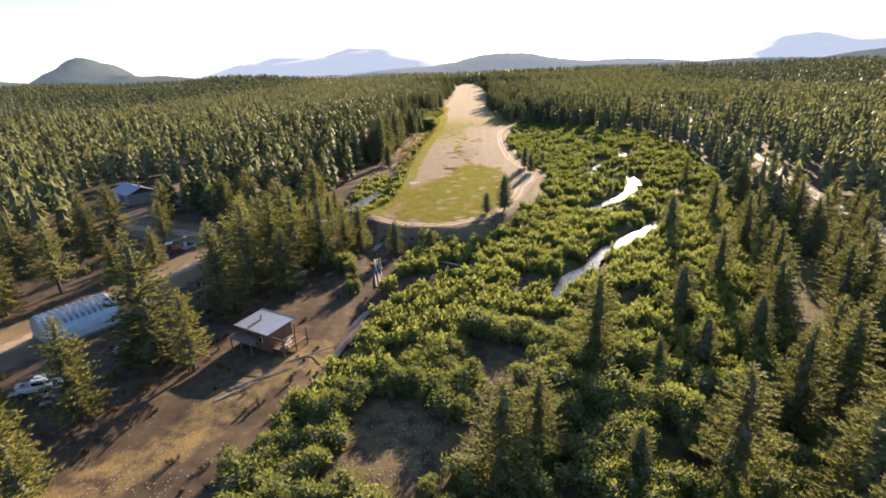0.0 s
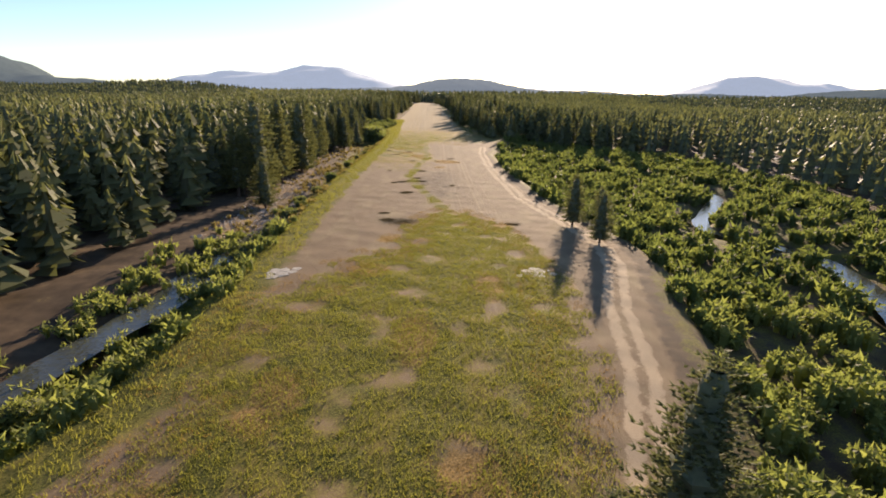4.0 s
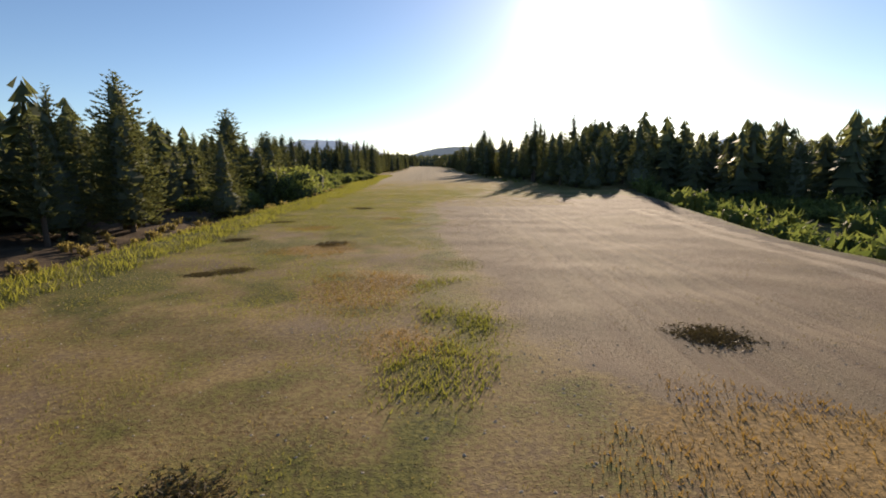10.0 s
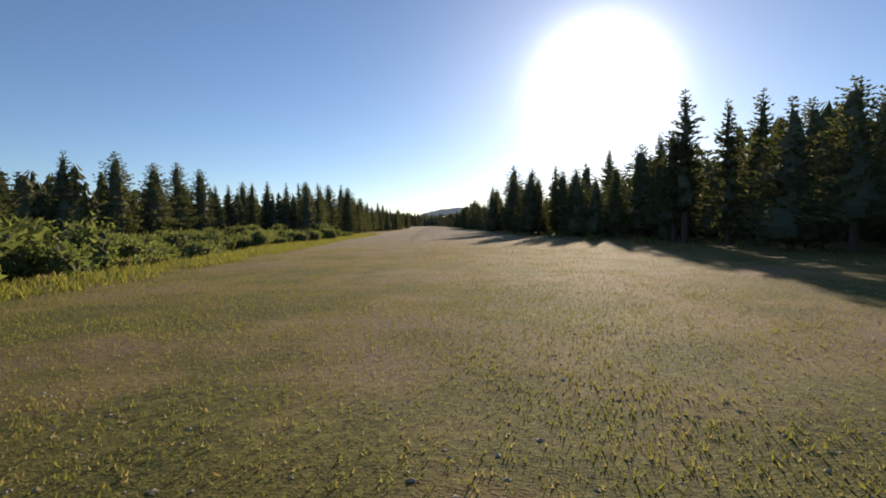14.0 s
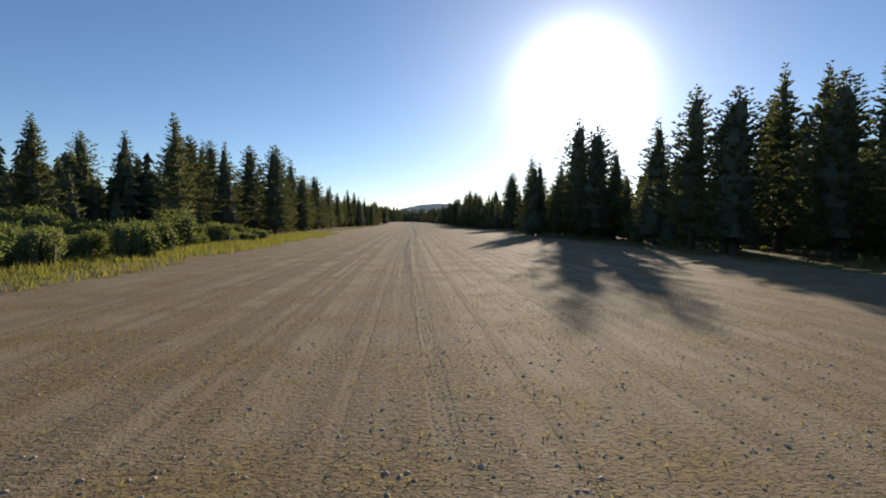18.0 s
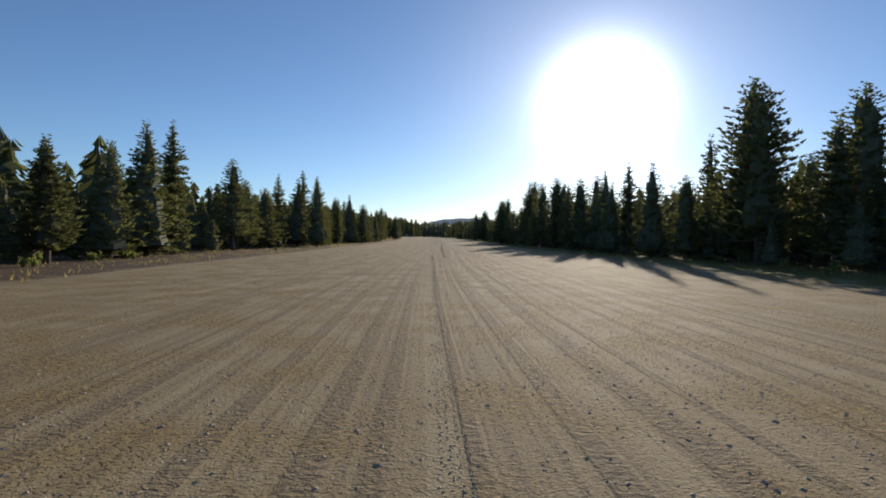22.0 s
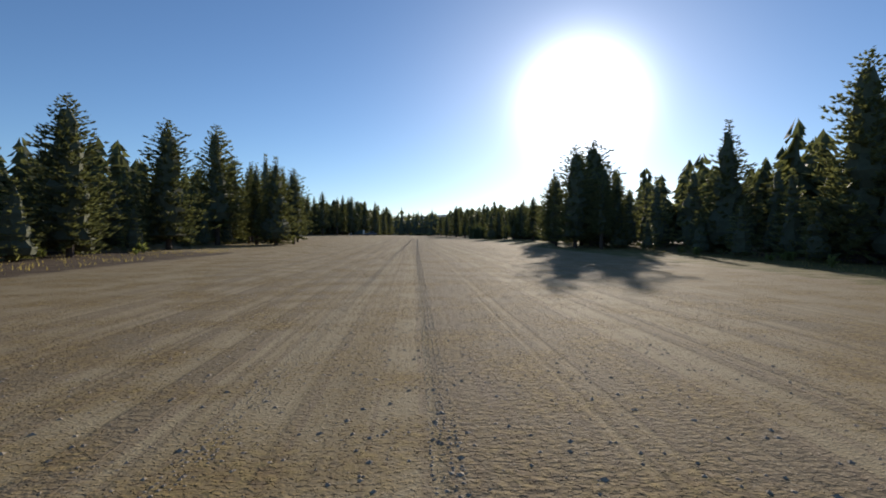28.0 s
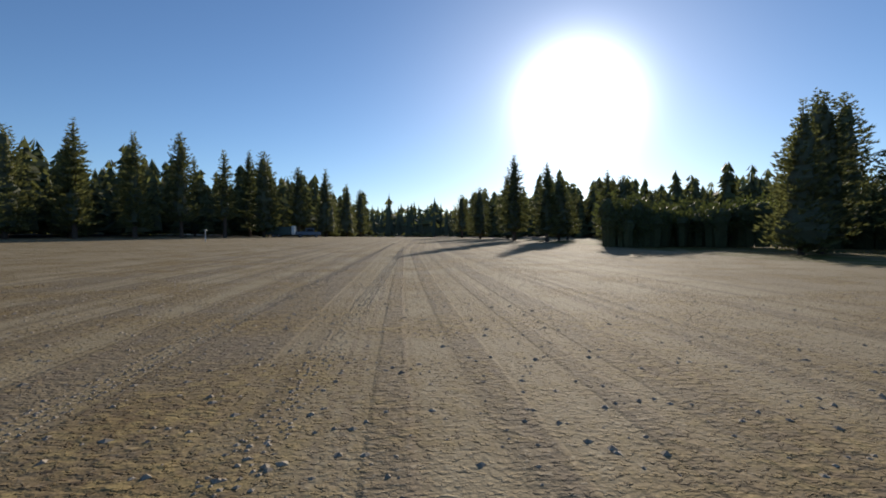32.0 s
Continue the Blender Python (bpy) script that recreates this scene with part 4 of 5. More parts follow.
def joined_pines(name, spots, seed, label):
    """Pines of the second row, joined: coarser crowns on short trunks."""
    g = np.random.default_rng(seed)
    forms = [pine_crown(140 + i, 14.0, w, 0.05, 21, 3, t, 2, 2.3, 0.5) for i, (w, t) in enumerate(((2.7, 0.7), (3.2, 0.85), (3.0, 0.6), (2.5, 0.75)))]
    needles, cores = [], []
    for x, y, h in spots:
        v, f, split = forms[g.integers(4)]
        a, k = g.uniform(0, 6.28), h / 14.0
        w = k * g.uniform(1.1, 1.45) * (14 / h) ** 0.35
        c, d = math.cos(a) * w, math.sin(a) * w
        p = np.stack([v[:, 0] * c - v[:, 1] * d + x, v[:, 0] * d + v[:, 1] * c + y, v[:, 2] * k + land_z(x, y)], 1)
        n = f[split:].min()
        needles.append((p[:n], f[:split]))
        cores.append((p[n:], f[split:] - n))
    v, f = join(needles + cores)
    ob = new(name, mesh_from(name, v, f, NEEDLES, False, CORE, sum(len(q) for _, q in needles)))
    return tagged(ob, label, "forest", kind="stuff")


joined_pines("forest", infill, 150, "second row of dark green pines along the airstrip")


def simple_trees(name, xyh, layers, points, seed, label, wide=0.17):
    """Many joined conifers, each a stack of ragged stars round a core."""
    g = np.random.default_rng(seed)
    xyh = np.asarray(xyh, float)
    n = len(xyh)
    z0 = land(xyh[:, 0], xyh[:, 1])
    h = xyh[:, 2]
    fat = g.uniform(0.8, 1.25, n) * wide
    parts = []
    for i in range(layers):
        u = 0.10 + 0.86 * i / layers
        for j in range(points):
            a = g.uniform(0, 6.28, n)
            r = h * fat * (1 - u) ** 0.62 * g.uniform(0.6, 1.2, n) + 0.12
            inner = r * 0.15
            zb = z0 + h * (u + g.uniform(-0.02, 0.05, n))
            da = g.uniform(0.4, 0.75, n)
            zt = zb - h * 0.045 * g.uniform(-0.4, 1.2, n)
            x, y = xyh[:, 0], xyh[:, 1]
            v = np.stack([np.stack([x + inner * np.cos(a), y + inner * np.sin(a), zb + h * 0.09], 1),
                          np.stack([x + r * np.cos(a - da), y + r * np.sin(a - da), zt], 1),
                          np.stack([x + r * np.cos(a + da), y + r * np.sin(a + da), zt + 0.1], 1)], 1)
            parts.append(v.reshape(-1, 3))
    k = 5
    ang = np.arange(k) * 6.2832 / k
    for j in range(k):
        r = h * fat * 0.5
        x, y = xyh[:, 0], xyh[:, 1]
        v = np.stack([np.stack([x + r * math.cos(ang[j]), y + r * math.sin(ang[j]), z0 + h * 0.08], 1),
                      np.stack([x + r * math.cos(ang[(j + 1) % k]), y + r * math.sin(ang[(j + 1) % k]), z0 + h * 0.08], 1),
                      np.stack([x, y, z0 + h * 0.9], 1)], 1)
        parts.append(v.reshape(-1, 3))
    v = np.concatenate(parts)
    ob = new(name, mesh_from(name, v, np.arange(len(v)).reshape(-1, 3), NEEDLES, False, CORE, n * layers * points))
    return tagged(ob, label, "forest", kind="stuff")


def clear_of(x, y):
    """Whether forest may stand there."""
    lx = np.interp(y, [100, 160, 200, 296, 318, 388, 434, 565, 699, 732, 772, 790, 808, 849, 889, 989], [-40, -32, -33, -34, -49, -47, -32, -30, -30, -35, -37, -64, -116, -60, -28, -14])
    rx = np.interp(y, [-20, 40, 100, 150, 200, 260, 296, 318, 369, 395, 460, 519, 614, 716, 762, 772, 817, 827, 869, 889, 989], [24, 30, 62, 82, 92, 96, 54, 41, 37, 35, 42, 37, 37, 40, 42, 170, 170, 150, 120, 36, 22])
    ok = (x < lx) | (x > rx) | (y > 994)
    ok &= ~((x > -84) & (x < -18) & (y > 15) & (y < 118) & (y < 118))
    ok &= ~((np.hypot(x + 88, y - 132) < 17))
    ok &= to_line(x, y, YARD_ROAD) > 5
    ok &= to_line(x, y, ROADLINE) > 5
    ok &= to_line(x, y, RIVER) > 7
    return ok


def scatter(seed, x0, x1, y0, y1, gap, lo, hi, keep=None):
    g = np.random.default_rng(seed)
    xs, ys = np.meshgrid(np.arange(x0, x1, gap), np.arange(y0, y1, gap))
    x, y = xs.ravel() + g.uniform(-0.5, 0.5, xs.size) * gap, ys.ravel() + g.uniform(-0.5, 0.5, xs.size) * gap
    ok = clear_of(x, y)
    if keep is not None:
        ok &= keep(x, y)
    ok &= g.uniform(0, 1, x.size) < np.where((y < 150) & (x > 0) & (x < 95), 0.42, 0.88)
    tall = np.interp(y, [0, 296, 382, 475, 630, 716, 747, 989], [1.05, 1.1, 0.95, 0.9, 0.95, 1.05, 1.15, 1.4])
    return np.stack([x, y, g.uniform(lo, hi, x.size) * tall], 1)[ok]


near_band = lambda x, y: (np.abs(x) < 82 + 13 * wave(x, y, 60, 16)) & ~((x > 20) & (y < 104))
simple_trees("forest", scatter(31, -96, 96, -50, 990, 4.2, 6.5, 14.0, near_band), 9, 8, 41, "dense dark green pine forest behind the edge trees", 0.22)
simple_trees("forest", scatter(32, -340, 340, -110, 990, 6.0, 9, 15, lambda x, y: (np.abs(x) >= 82 + 13 * wave(x, y, 60, 16)) & (np.abs(x) < 300 + 40 * wave(x, y, 130, 17))), 5, 5, 42, "dense dark green pine forest on flat ground")
simple_trees("forest", scatter(33, -1000, 1000, -140, 1250, 11.0, 11, 17, lambda x, y: (np.abs(x) >= 300 + 40 * wave(x, y, 130, 17)) | (y > 989)), 3, 5, 43, "distant dark green pine forest", 0.24)

# ---------------------------------------------------------------- shrubs of the wet meadow and of the strip's edges
def shrub_spots(seed, n, x0, x1, y0, y1, rule):
    g = np.random.default_rng(seed)
    x, y = g.uniform(x0, x1, n), g.uniform(y0, y1, n)
    return [(a, b) for a, b, ok in zip(x, y, rule(x, y)) if ok]


def in_meadow(x, y):
    off = ~inside(x, y, PLATEAU) & (to_line(x, y, PLATEAU, True) > np.where(x > 18, 1.2, 3.5))
    edge = np.interp(y, [20, 45, 60, 95, 97, 369], [-16, -13, -9, -4, 10, 10])
    far = np.interp(y, [20, 60, 100, 150, 200, 260, 296, 318], [30, 48, 64, 80, 92, 94, 62, 42])
    clump = wave(x, y, 14, 77) > -0.7
    bare = (np.hypot((x + 1) / 6, (y - 36) / 8) > 1) & (np.hypot((x - 9) / 5, (y - 50) / 6) > 1)
    return off & (x > edge) & (x < far) & (to_line(x, y, RIVER) > np.where(y < 72, 1.4, 2.4)) & (to_line(x, y, SLOUGH) > 2.4) & (to_line(x, y, POLES) > 0.9) & clump & bare


meadow_spots = sorted(shrub_spots(61, 5300, -18, 95, 18, 318, in_meadow) + shrub_spots(59, 1900, -12, 60, 40, 112, in_meadow), key=lambda p: p[1] + abs(p[0] - 14))
for sx, sy in meadow_spots[:300]:
    k = rnd.choice((0, 1, 1, 2, 3))
    put(SHRUBS, k, sx, sy, rnd.uniform(0.7, 1.35), rnd.uniform(1.1, 1.55))
left_edge = [(-16.5, 295.8, 3.4), (-19, 298, 4), (-15.5, 301, 2.6), (-18, 304.9, 3.6), (-21, 308, 4.2), (-17, 311.7, 2.8), (-19, 316.2, 3.4), (-16.5, 320.6, 2.2),
             (-20, 324.3, 3), (-17, 330.3, 2.6), (-20, 337.2, 3), (-16.5, 344, 2.4), (-18, 351.4, 2.6), (-15.5, 357.9, 2.2), (-15, 363.4, 2.4), (-16, 368.5, 2),
             (-14.5, 373.5, 2.2), (-16, 378.5, 2.4), (-17.5, 383.7, 3), (-19.5, 388.3, 3.6), (-17, 392.2, 2.6), (-19, 396.3, 2.8), (-19, 402.3, 2.4), (-20, 417.9, 2.2)]
for sx, sy, sh in left_edge:
    put(SHRUBS, rnd.choice((0, 1, 2)), sx, sy, sh / np.interp(sy, [312, 322, 345], [1.7, 2.3, 3.3]), rnd.uniform(1.0, 1.35), label="tall leafy green shrub beside the airstrip")
for i in range(46):
    sy = 116 + i * 4.0 + rnd.uniform(-1.5, 1.5)
    if sy > 188 and i % 3:
        continue
    put(SHRUBS, rnd.choice((0, 1, 3)), np.interp(sy, [110, 140, 200, 296], [-19, -18, -18, -16]) + rnd.uniform(-2.5, 1.5), sy, rnd.uniform(0.5, 0.95), 1.1,
        label="low green shrub on the airstrip bank")
for sx, sy, sh in [(-15.7, 83.4, 1.0), (-15, 78.7, 0.9), (-16.5, 80.5, 1.2), (-13.8, 75, 0.8), (-12.6, 71, 0.9), (-17.5, 86.5, 0.9)]:
    put(SHRUBS, rnd.choice((0, 2)), sx, sy, sh, 1.0, label="green shrub beside the cut poles in the yard")
for i in range(38):
    sy = 286 + i * 2.6 + rnd.uniform(-1.5, 1.5)
    put(SHRUBS, rnd.choice((0, 1, 2)), np.interp(sy, [286, 326, 375], [-21, -22, -20]) + rnd.uniform(-4, 4.5), sy, rnd.uniform(0.8, 1.4) * np.interp(sy, [316, 322, 345], [1.0, 0.85, 0.6]), rnd.uniform(1.0, 1.3),
        label="leafy green shrub in the thicket beside the airstrip")
for i in range(44):
    sy = 290 + i * 2.3 + rnd.uniform(-2, 2)
    put(SHRUBS, rnd.choice((0, 1, 1, 2)), -22 - rnd.uniform(0, 1) ** 1.4 * np.interp(sy, [290, 318, 388], [8, 22, 16]), sy, rnd.uniform(0.9, 1.75) * np.interp(sy, [325, 350], [1, 0.62]), rnd.uniform(1.0, 1.3),
        label="rounded green bush between the strip and the pines")
for i in range(52):
    sy = 346 + i * 1.1 + rnd.uniform(-1, 1)
    put(SHRUBS, rnd.choice((0, 1, 3)), -17.5 + rnd.uniform(-3, 1.5), sy, rnd.uniform(0.4, 0.75), 1.35, label="low leafy green shrub in the hedge beside the strip")
for i in range(34):
    bx = 33 + i * 0.95
    put(THICK, rnd.randrange(2), bx, 806 - 0.45 * (bx - 33) + rnd.uniform(-3, 5), rnd.uniform(0.95, 1.6), 1.15, label="dark leafy bush at the field's edge")
for i in range(11):
    put(THICK, rnd.randrange(2), 20.5 + i * 1.05, 813 + rnd.uniform(-5, 5), rnd.uniform(0.9, 1.9), 1.1, label="tall dark rounded bush at the field's edge")
for sx, sy, sh in [(45, 826.6, 4.2), (47, 833.6, 3.8), (44, 839.6, 4), (37, 788.7, 2.6), (36, 777.6, 2.2), (38, 800.9, 2.8), (39, 807, 3.2), (40, 821.6, 3.4), (33, 444.4, 2.4), (34, 454.5, 2.2), (31, 496.5, 2)]:
    put(SHRUBS, rnd.choice((0, 2)), sx, sy, sh / 2.3, rnd.uniform(0.9, 1.1), label="broad leafy green bush at the field's edge")


def joined_shrubs(name, spots, seed, lo, hi, label, mat, leaves=72, size=0.38):
    """Smaller far shrubs, joined."""
    g = np.random.default_rng(seed)
    forms = [leaf_dome(90 + i, leaves=leaves, lumps=4, size=size, k=4, rise=(0, 0.8, 1.5)) for i in range(6)]
    parts = []
    zs = land(np.array([p[0] for p in spots]), np.array([p[1] for p in spots]))
    for (sx, sy), z in zip(spots, zs):
        v, f, _ = forms[g.integers(6)]
        a, s = g.uniform(0, 6.28), g.uniform(lo, hi)
        c, d = math.cos(a) * s, math.sin(a) * s
        parts.append((np.stack([v[:, 0] * c - v[:, 1] * d + sx, v[:, 0] * d + v[:, 1] * c + sy, v[:, 2] * s + z], 1), f))
    v, f = join(parts)
    return tagged(new(name, mesh_from(name, v, f, mat)), label, "shrubs", kind="stuff")


joined_shrubs("shrubs", [p for p in meadow_spots[300:] if p[1] < 135], 62, 0.55, 1.25, "rounded yellow-green willow shrubs in the wet meadow", LEAVES, 190, 0.24)
joined_shrubs("shrubs", [p for p in meadow_spots[300:] if p[1] >= 135], 63, 0.6, 1.3, "yellow-green willow shrubs filling the far meadow", LEAVES)
bank = shrub_spots(63, 760, -27, -13, 112, 318, lambda x, y: ~inside(x, y, PLATEAU) & (to_line(x, y, PLATEAU, True) > 0.8))
joined_shrubs("shrubs", [b for b in bank if b[1] < 160], 64, 0.35, 0.85, "low green shrubs along the ditch", LEAVES)
joined_shrubs("shrubs", [b for b in bank if b[1] >= 160], 69, 0.15, 0.4, "low dry scrub on the rubble bank", DRYGRASS)
thicket = shrub_spots(71, 900, -46, -19, 294, 400, lambda x, y: x > np.interp(y, [293, 318, 388, 400], [-32, -46, -42, -30]))
joined_shrubs("shrubs", thicket, 72, 0.5, 0.95, "green thicket between the strip and the pines", LEAVES, 130, 0.27)
under = shrub_spots(65, 900, -34, 34, 322, 808, lambda x, y: (np.abs(x - 2) > np.interp(y, [322, 422, 699, 784], [19, 20, 24, 36])) & (np.abs(x - 2) < np.interp(y, [322, 422, 699, 784], [27, 28, 32, 50])))
joined_shrubs("shrubs", under, 66, 0.15, 0.4, "low weeds under the pines along the airstrip", LEAVES)
scrub = shrub_spots(58, 420, -42, -5, 24, 98, lambda x, y: (to_line(x, y, YARD_ROAD) > 4) & (np.hypot(x + 21, y - 55) > 5.5) & (wave(x, y, 12, 57) > -0.2))
joined_shrubs("shrubs", scrub, 56, 0.1, 0.3, "low brown weeds and dead brush in the yard", WEEDS)
roadside = shrub_spots(67, 160, -90, -15, 20, 118, lambda x, y: (to_line(x, y, YARD_ROAD) > 6) & (np.hypot(x + 21, y - 55) > 8) & (np.hypot(x + 50, y - 58) > 9) & (wave(x, y, 30, 5) > 0.1))
joined_shrubs("shrubs", roadside, 68, 0.3, 0.8, "scattered green shrubs in the yard", LEAVES)

# ---------------------------------------------------------------- grass, weeds and stones on the strip
def tufts(name, x, y, lo, hi, blades, mat, label, seed, spreading=0.12, width=0.012):
    g = np.random.default_rng(seed)
    n = len(x)
    base = np.stack([x, y, land(x, y) - 0.01], 1).repeat(blades, 0)
    base[:, :2] += g.normal(0, spreading, (n * blades, 2))
    h = g.uniform(lo, hi, n).repeat(blades) * g.uniform(0.6, 1.2, n * blades)
    tip = base + np.stack([g.normal(0, 0.35, n * blades) * h, g.normal(0, 0.35, n * blades) * h, h], 1)
    v, f = spikes(base, tip, np.full(n * blades, width) * g.uniform(0.7, 1.6, n * blades), g)
    return tagged(new(name, mesh_from(name, v, f, mat)), label, "grass", kind="stuff")


gr = np.random.default_rng(70)


def pick(n, x0, x1, y0, y1, rule):
    x, y = gr.uniform(x0, x1, n), gr.uniform(y0, y1, n)
    ok = rule(x, y)
    return x[ok], y[ok]


lawn_rule = lambda x, y: (inside(x, y, LAWN) | (to_line(x, y, LAWN, True) < 1.2 + wave(x, y, 4, 71))) & (wave(x, y, 6, 31) > -0.7)
tufts("grass", *pick(62000, -12, 18, 98, 168, lawn_rule), 0.08, 0.24, 4, GRASS, "uneven green and yellow grass at the strip's start", 73, 0.2, 0.018)
tufts("grass", *pick(34000, -13, 19, 97, 170, lambda x, y: (to_line(x, y, LAWN, True) < 3.5) & (wave(x, y, 5, 34) > -0.1) & (to_line(x, y, LOOP) > 1.6) & (x < np.interp(y, [97, 110, 140, 170], [9, 15, 18, 14]))),
      0.05, 0.16, 4, RUSTGRASS, "rust-brown dry weed round the green grass", 74, 0.18, 0.016)
spine_rule = lambda x, y: (np.abs(x - np.interp(y, [160, 173, 188, 199, 212, 220, 232, 245], [8, 5.2, 1.7, -0.4, 1.3, 1.6, 4, 3])) < 0.7 + 0.8 * wave(x, y, 12, 75)) & (wave(x, y, 7, 76) > -0.25)
tufts("grass", *pick(28000, -3, 9, 164, 236, spine_rule), 0.05, 0.17, 6, GRASS, "grass growing along the middle of the strip", 77, 0.2, 0.012)
in_rust = lambda x, y: np.minimum.reduce([np.hypot((x - px) / rx, (y - py) / ry) for px, py, rx, ry in RUSTY]) < 0.95 + 0.2 * wave(x, y, 3.5, 23)
tufts("grass", *pick(90000, -10, 16, 104, 262, in_rust), 0.04, 0.13, 5, RUSTGRASS, "rust-brown dry weed in patches on the strip", 96, 0.22, 0.011)
field_rule = lambda x, y: (wave(x, y, 8, 78) > -0.7) & (gr.uniform(0, 1, x.shape) < np.interp(y, [205, 232, 296, 330, 362], [0.1, 0.7, 1, 0.9, 0.05]) * np.where((x > 4 + 2 * wave(x, y, 7, 36)) & (y < 268), 0.05, 1))
tufts("grass", *pick(62000, -11, 18, 205, 360, field_rule), 0.025, 0.065, 6, DRYGRASS, "short dry grass across the strip", 79, 0.3, 0.009)
green_rule = lambda x, y: (wave(x, y, 9, 80) + 0.5 * wave(x, y, 3.2, 35) > np.interp(y, [206, 245, 262, 318], [0.2, -0.1, -0.6, -0.3])) & (x < np.interp(y, [206, 268, 290, 330], [3.5, 2.5, 9, 14]) + 2 * wave(x, y, 10, 37)) & (gr.uniform(0, 1, x.shape) < np.interp(y, [206, 240, 285, 335], [0.5, 1, 0.75, 0.1]))
tufts("grass", *pick(64000, -11, 16, 206, 335, green_rule), 0.03, 0.1, 6, GRASS, "green and yellow grass in patches across the strip", 81, 0.32, 0.008)
close = lambda x, y: (x < np.interp(y, [250, 268, 288, 306], [2.5, 2, 9, 15]) + 1.5 * wave(x, y, 6, 38)) & (gr.uniform(0, 1, x.shape) < 0.75 + 0.5 * wave(x, y, 4, 39)) & (gr.uniform(0, 1, x.shape) < np.interp(y, [248, 256, 290, 306], [0.3, 1, 0.8, 0.2]))
tufts("grass", *pick(40000, -11, 14, 248, 306, close), 0.03, 0.085, 7, GRASS, "dense short green and olive grass on the strip", 97, 0.4, 0.007)
tufts("grass", *pick(30000, -19, -8, 105, 434, lambda x, y: (x < np.interp(y, [105, 200, 296, 434], [-11.5, -10.6, -8.6, -12.5]) + 0.8 * wave(x, y, 11, 82))), 0.12, 0.42, 4, GRASS,
      "tall green grass along the strip's edge", 83, 0.2, 0.022)
tufts("grass", *pick(9000, 15, 40, 296, 829, lambda x, y: (x > np.interp(y, [296, 369, 447, 565, 699, 829], [22, 17.5, 24, 20, 27, 29]) + 1.5 * wave(x, y, 15, 84))), 0.08, 0.3, 4, DRYGRASS,
      "dry grass along the forest's edge", 85, 0.2, 0.02)
tufts("grass", *pick(6000, -40, -13, 434, 808, lambda x, y: (x < np.interp(y, [434, 699, 808], [-15, -17, -33]) + wave(x, y, 15, 86))), 0.08, 0.3, 4, DRYGRASS,
      "dry grass under the edge pines", 87, 0.2, 0.02)


TYRES = [[(630, 1.6), (699, 1.7), (808, 2.4)], [(414, 1.2), (447, 1.25), (504, 1.0)], [(496, 2.2), (526, 2.5), (565, 3.2)], [(350, 0.6), (382, -0.2), (404, 0.2)], [(614, -0.6), (699, -0.3), (824, 1.2)]]


def stones(name, x, y, lo, hi, seed, label, mat=STONE):
    """Joined angular stones and clods."""
    g = np.random.default_rng(seed)
    n = len(x)
    r = np.exp(g.uniform(math.log(lo), math.log(hi), n))
    form = np.array([(1, 0, 0), (0, 1, 0), (-1, 0, 0), (0, -1, 0), (0, 0, 0.45)], float)
    v = form[None] * g.uniform(0.6, 1.3, (n, 5, 1)) * r[:, None, None]
    a = g.uniform(0, 6.28, n)
    c, s = np.cos(a)[:, None], np.sin(a)[:, None]
    v = np.stack([v[..., 0] * c - v[..., 1] * s + x[:, None], v[..., 0] * s + v[..., 1] * c + y[:, None], v[..., 2] + land(x, y)[:, None]], -1)
    tri = np.array([(0, 1, 4), (1, 2, 4), (2, 3, 4), (3, 0, 4)])
    f = (np.arange(n) * 5)[:, None, None] + tri[None]
    return tagged(new(name, mesh_from(name, v.reshape(-1, 3), f.reshape(-1, 3), mat)), label, "gravel", kind="stuff")


sy = gr.uniform(315, 800, 95000)
sx = 2.0 + gr.normal(0, 5.0, 95000)
stones("gravel", sx, sy, 0.011, 0.04, 88, "loose tan gravel and clods on the dirt strip")
rx, ry = np.concatenate([gr.normal(0, 3.0, 900), gr.normal(-25, 4, 700)]), np.concatenate([gr.normal(36, 4, 900), gr.normal(31, 4, 700)])
stones("rubble", rx, ry, 0.03, 0.11, 91, "brown clods and rubble on the bare ground")
cx, cy = gr.normal(6, 2.2, 6500), gr.uniform(176, 206, 6500)
stones("gravel", cx, cy, 0.02, 0.075, 90, "patch of rough clods and stones on the strip")
ex, ey = pick(52000, -11, 18, 150, 305, lambda x, y: gr.uniform(0, 1, x.shape) < np.where((x > 3) & (y > 225), 0.6, 0.3) + 0.3 * wave(x, y, 15, 22))
stones("gravel", ex, ey, 0.014, 0.045, 92, "scattered stones and crumbs on the brown strip")
bank_x, bank_y = pick(9000, -27, -15, 156, 228, lambda x, y: gr.uniform(0, 1, x.shape) < 0.55 + 0.5 * wave(x, y, 8, 24))
stones("rubble", bank_x, bank_y, 0.06, 0.34, 94, "grey rocks and rubble on the bank beside the strip", ROCK)
far_x, far_y = pick(9000, -14, 22, 110, 780, lambda x, y: np.abs(x) < 40)
stones("gravel", far_x, far_y, 0.012, 0.03, 89, "scattered larger clods on the dirt strip")

def tread(line, seed):
    """The print of a knobbly tyre: rows of small lugs along a line of (along, across)."""
    g = np.random.default_rng(seed)
    ys = np.arange(line[0][0], line[-1][0], 0.075)
    xs = np.interp(ys, [p[0] for p in line], [p[1] for p in line])
    lugs_x = np.concatenate([xs + off for off in (-0.12, -0.04, 0.04, 0.12)]) + g.normal(0, 0.012, 4 * len(xs))
    lugs_y = np.concatenate([ys + off for off in (0, 0.037, 0.037, 0)]) + g.normal(0, 0.01, 4 * len(xs))
    keep = g.uniform(0, 1, len(lugs_x)) < 0.75 + 0.2 * wave(lugs_x * 0, lugs_y, 19, seed)
    return lugs_x[keep], lugs_y[keep]


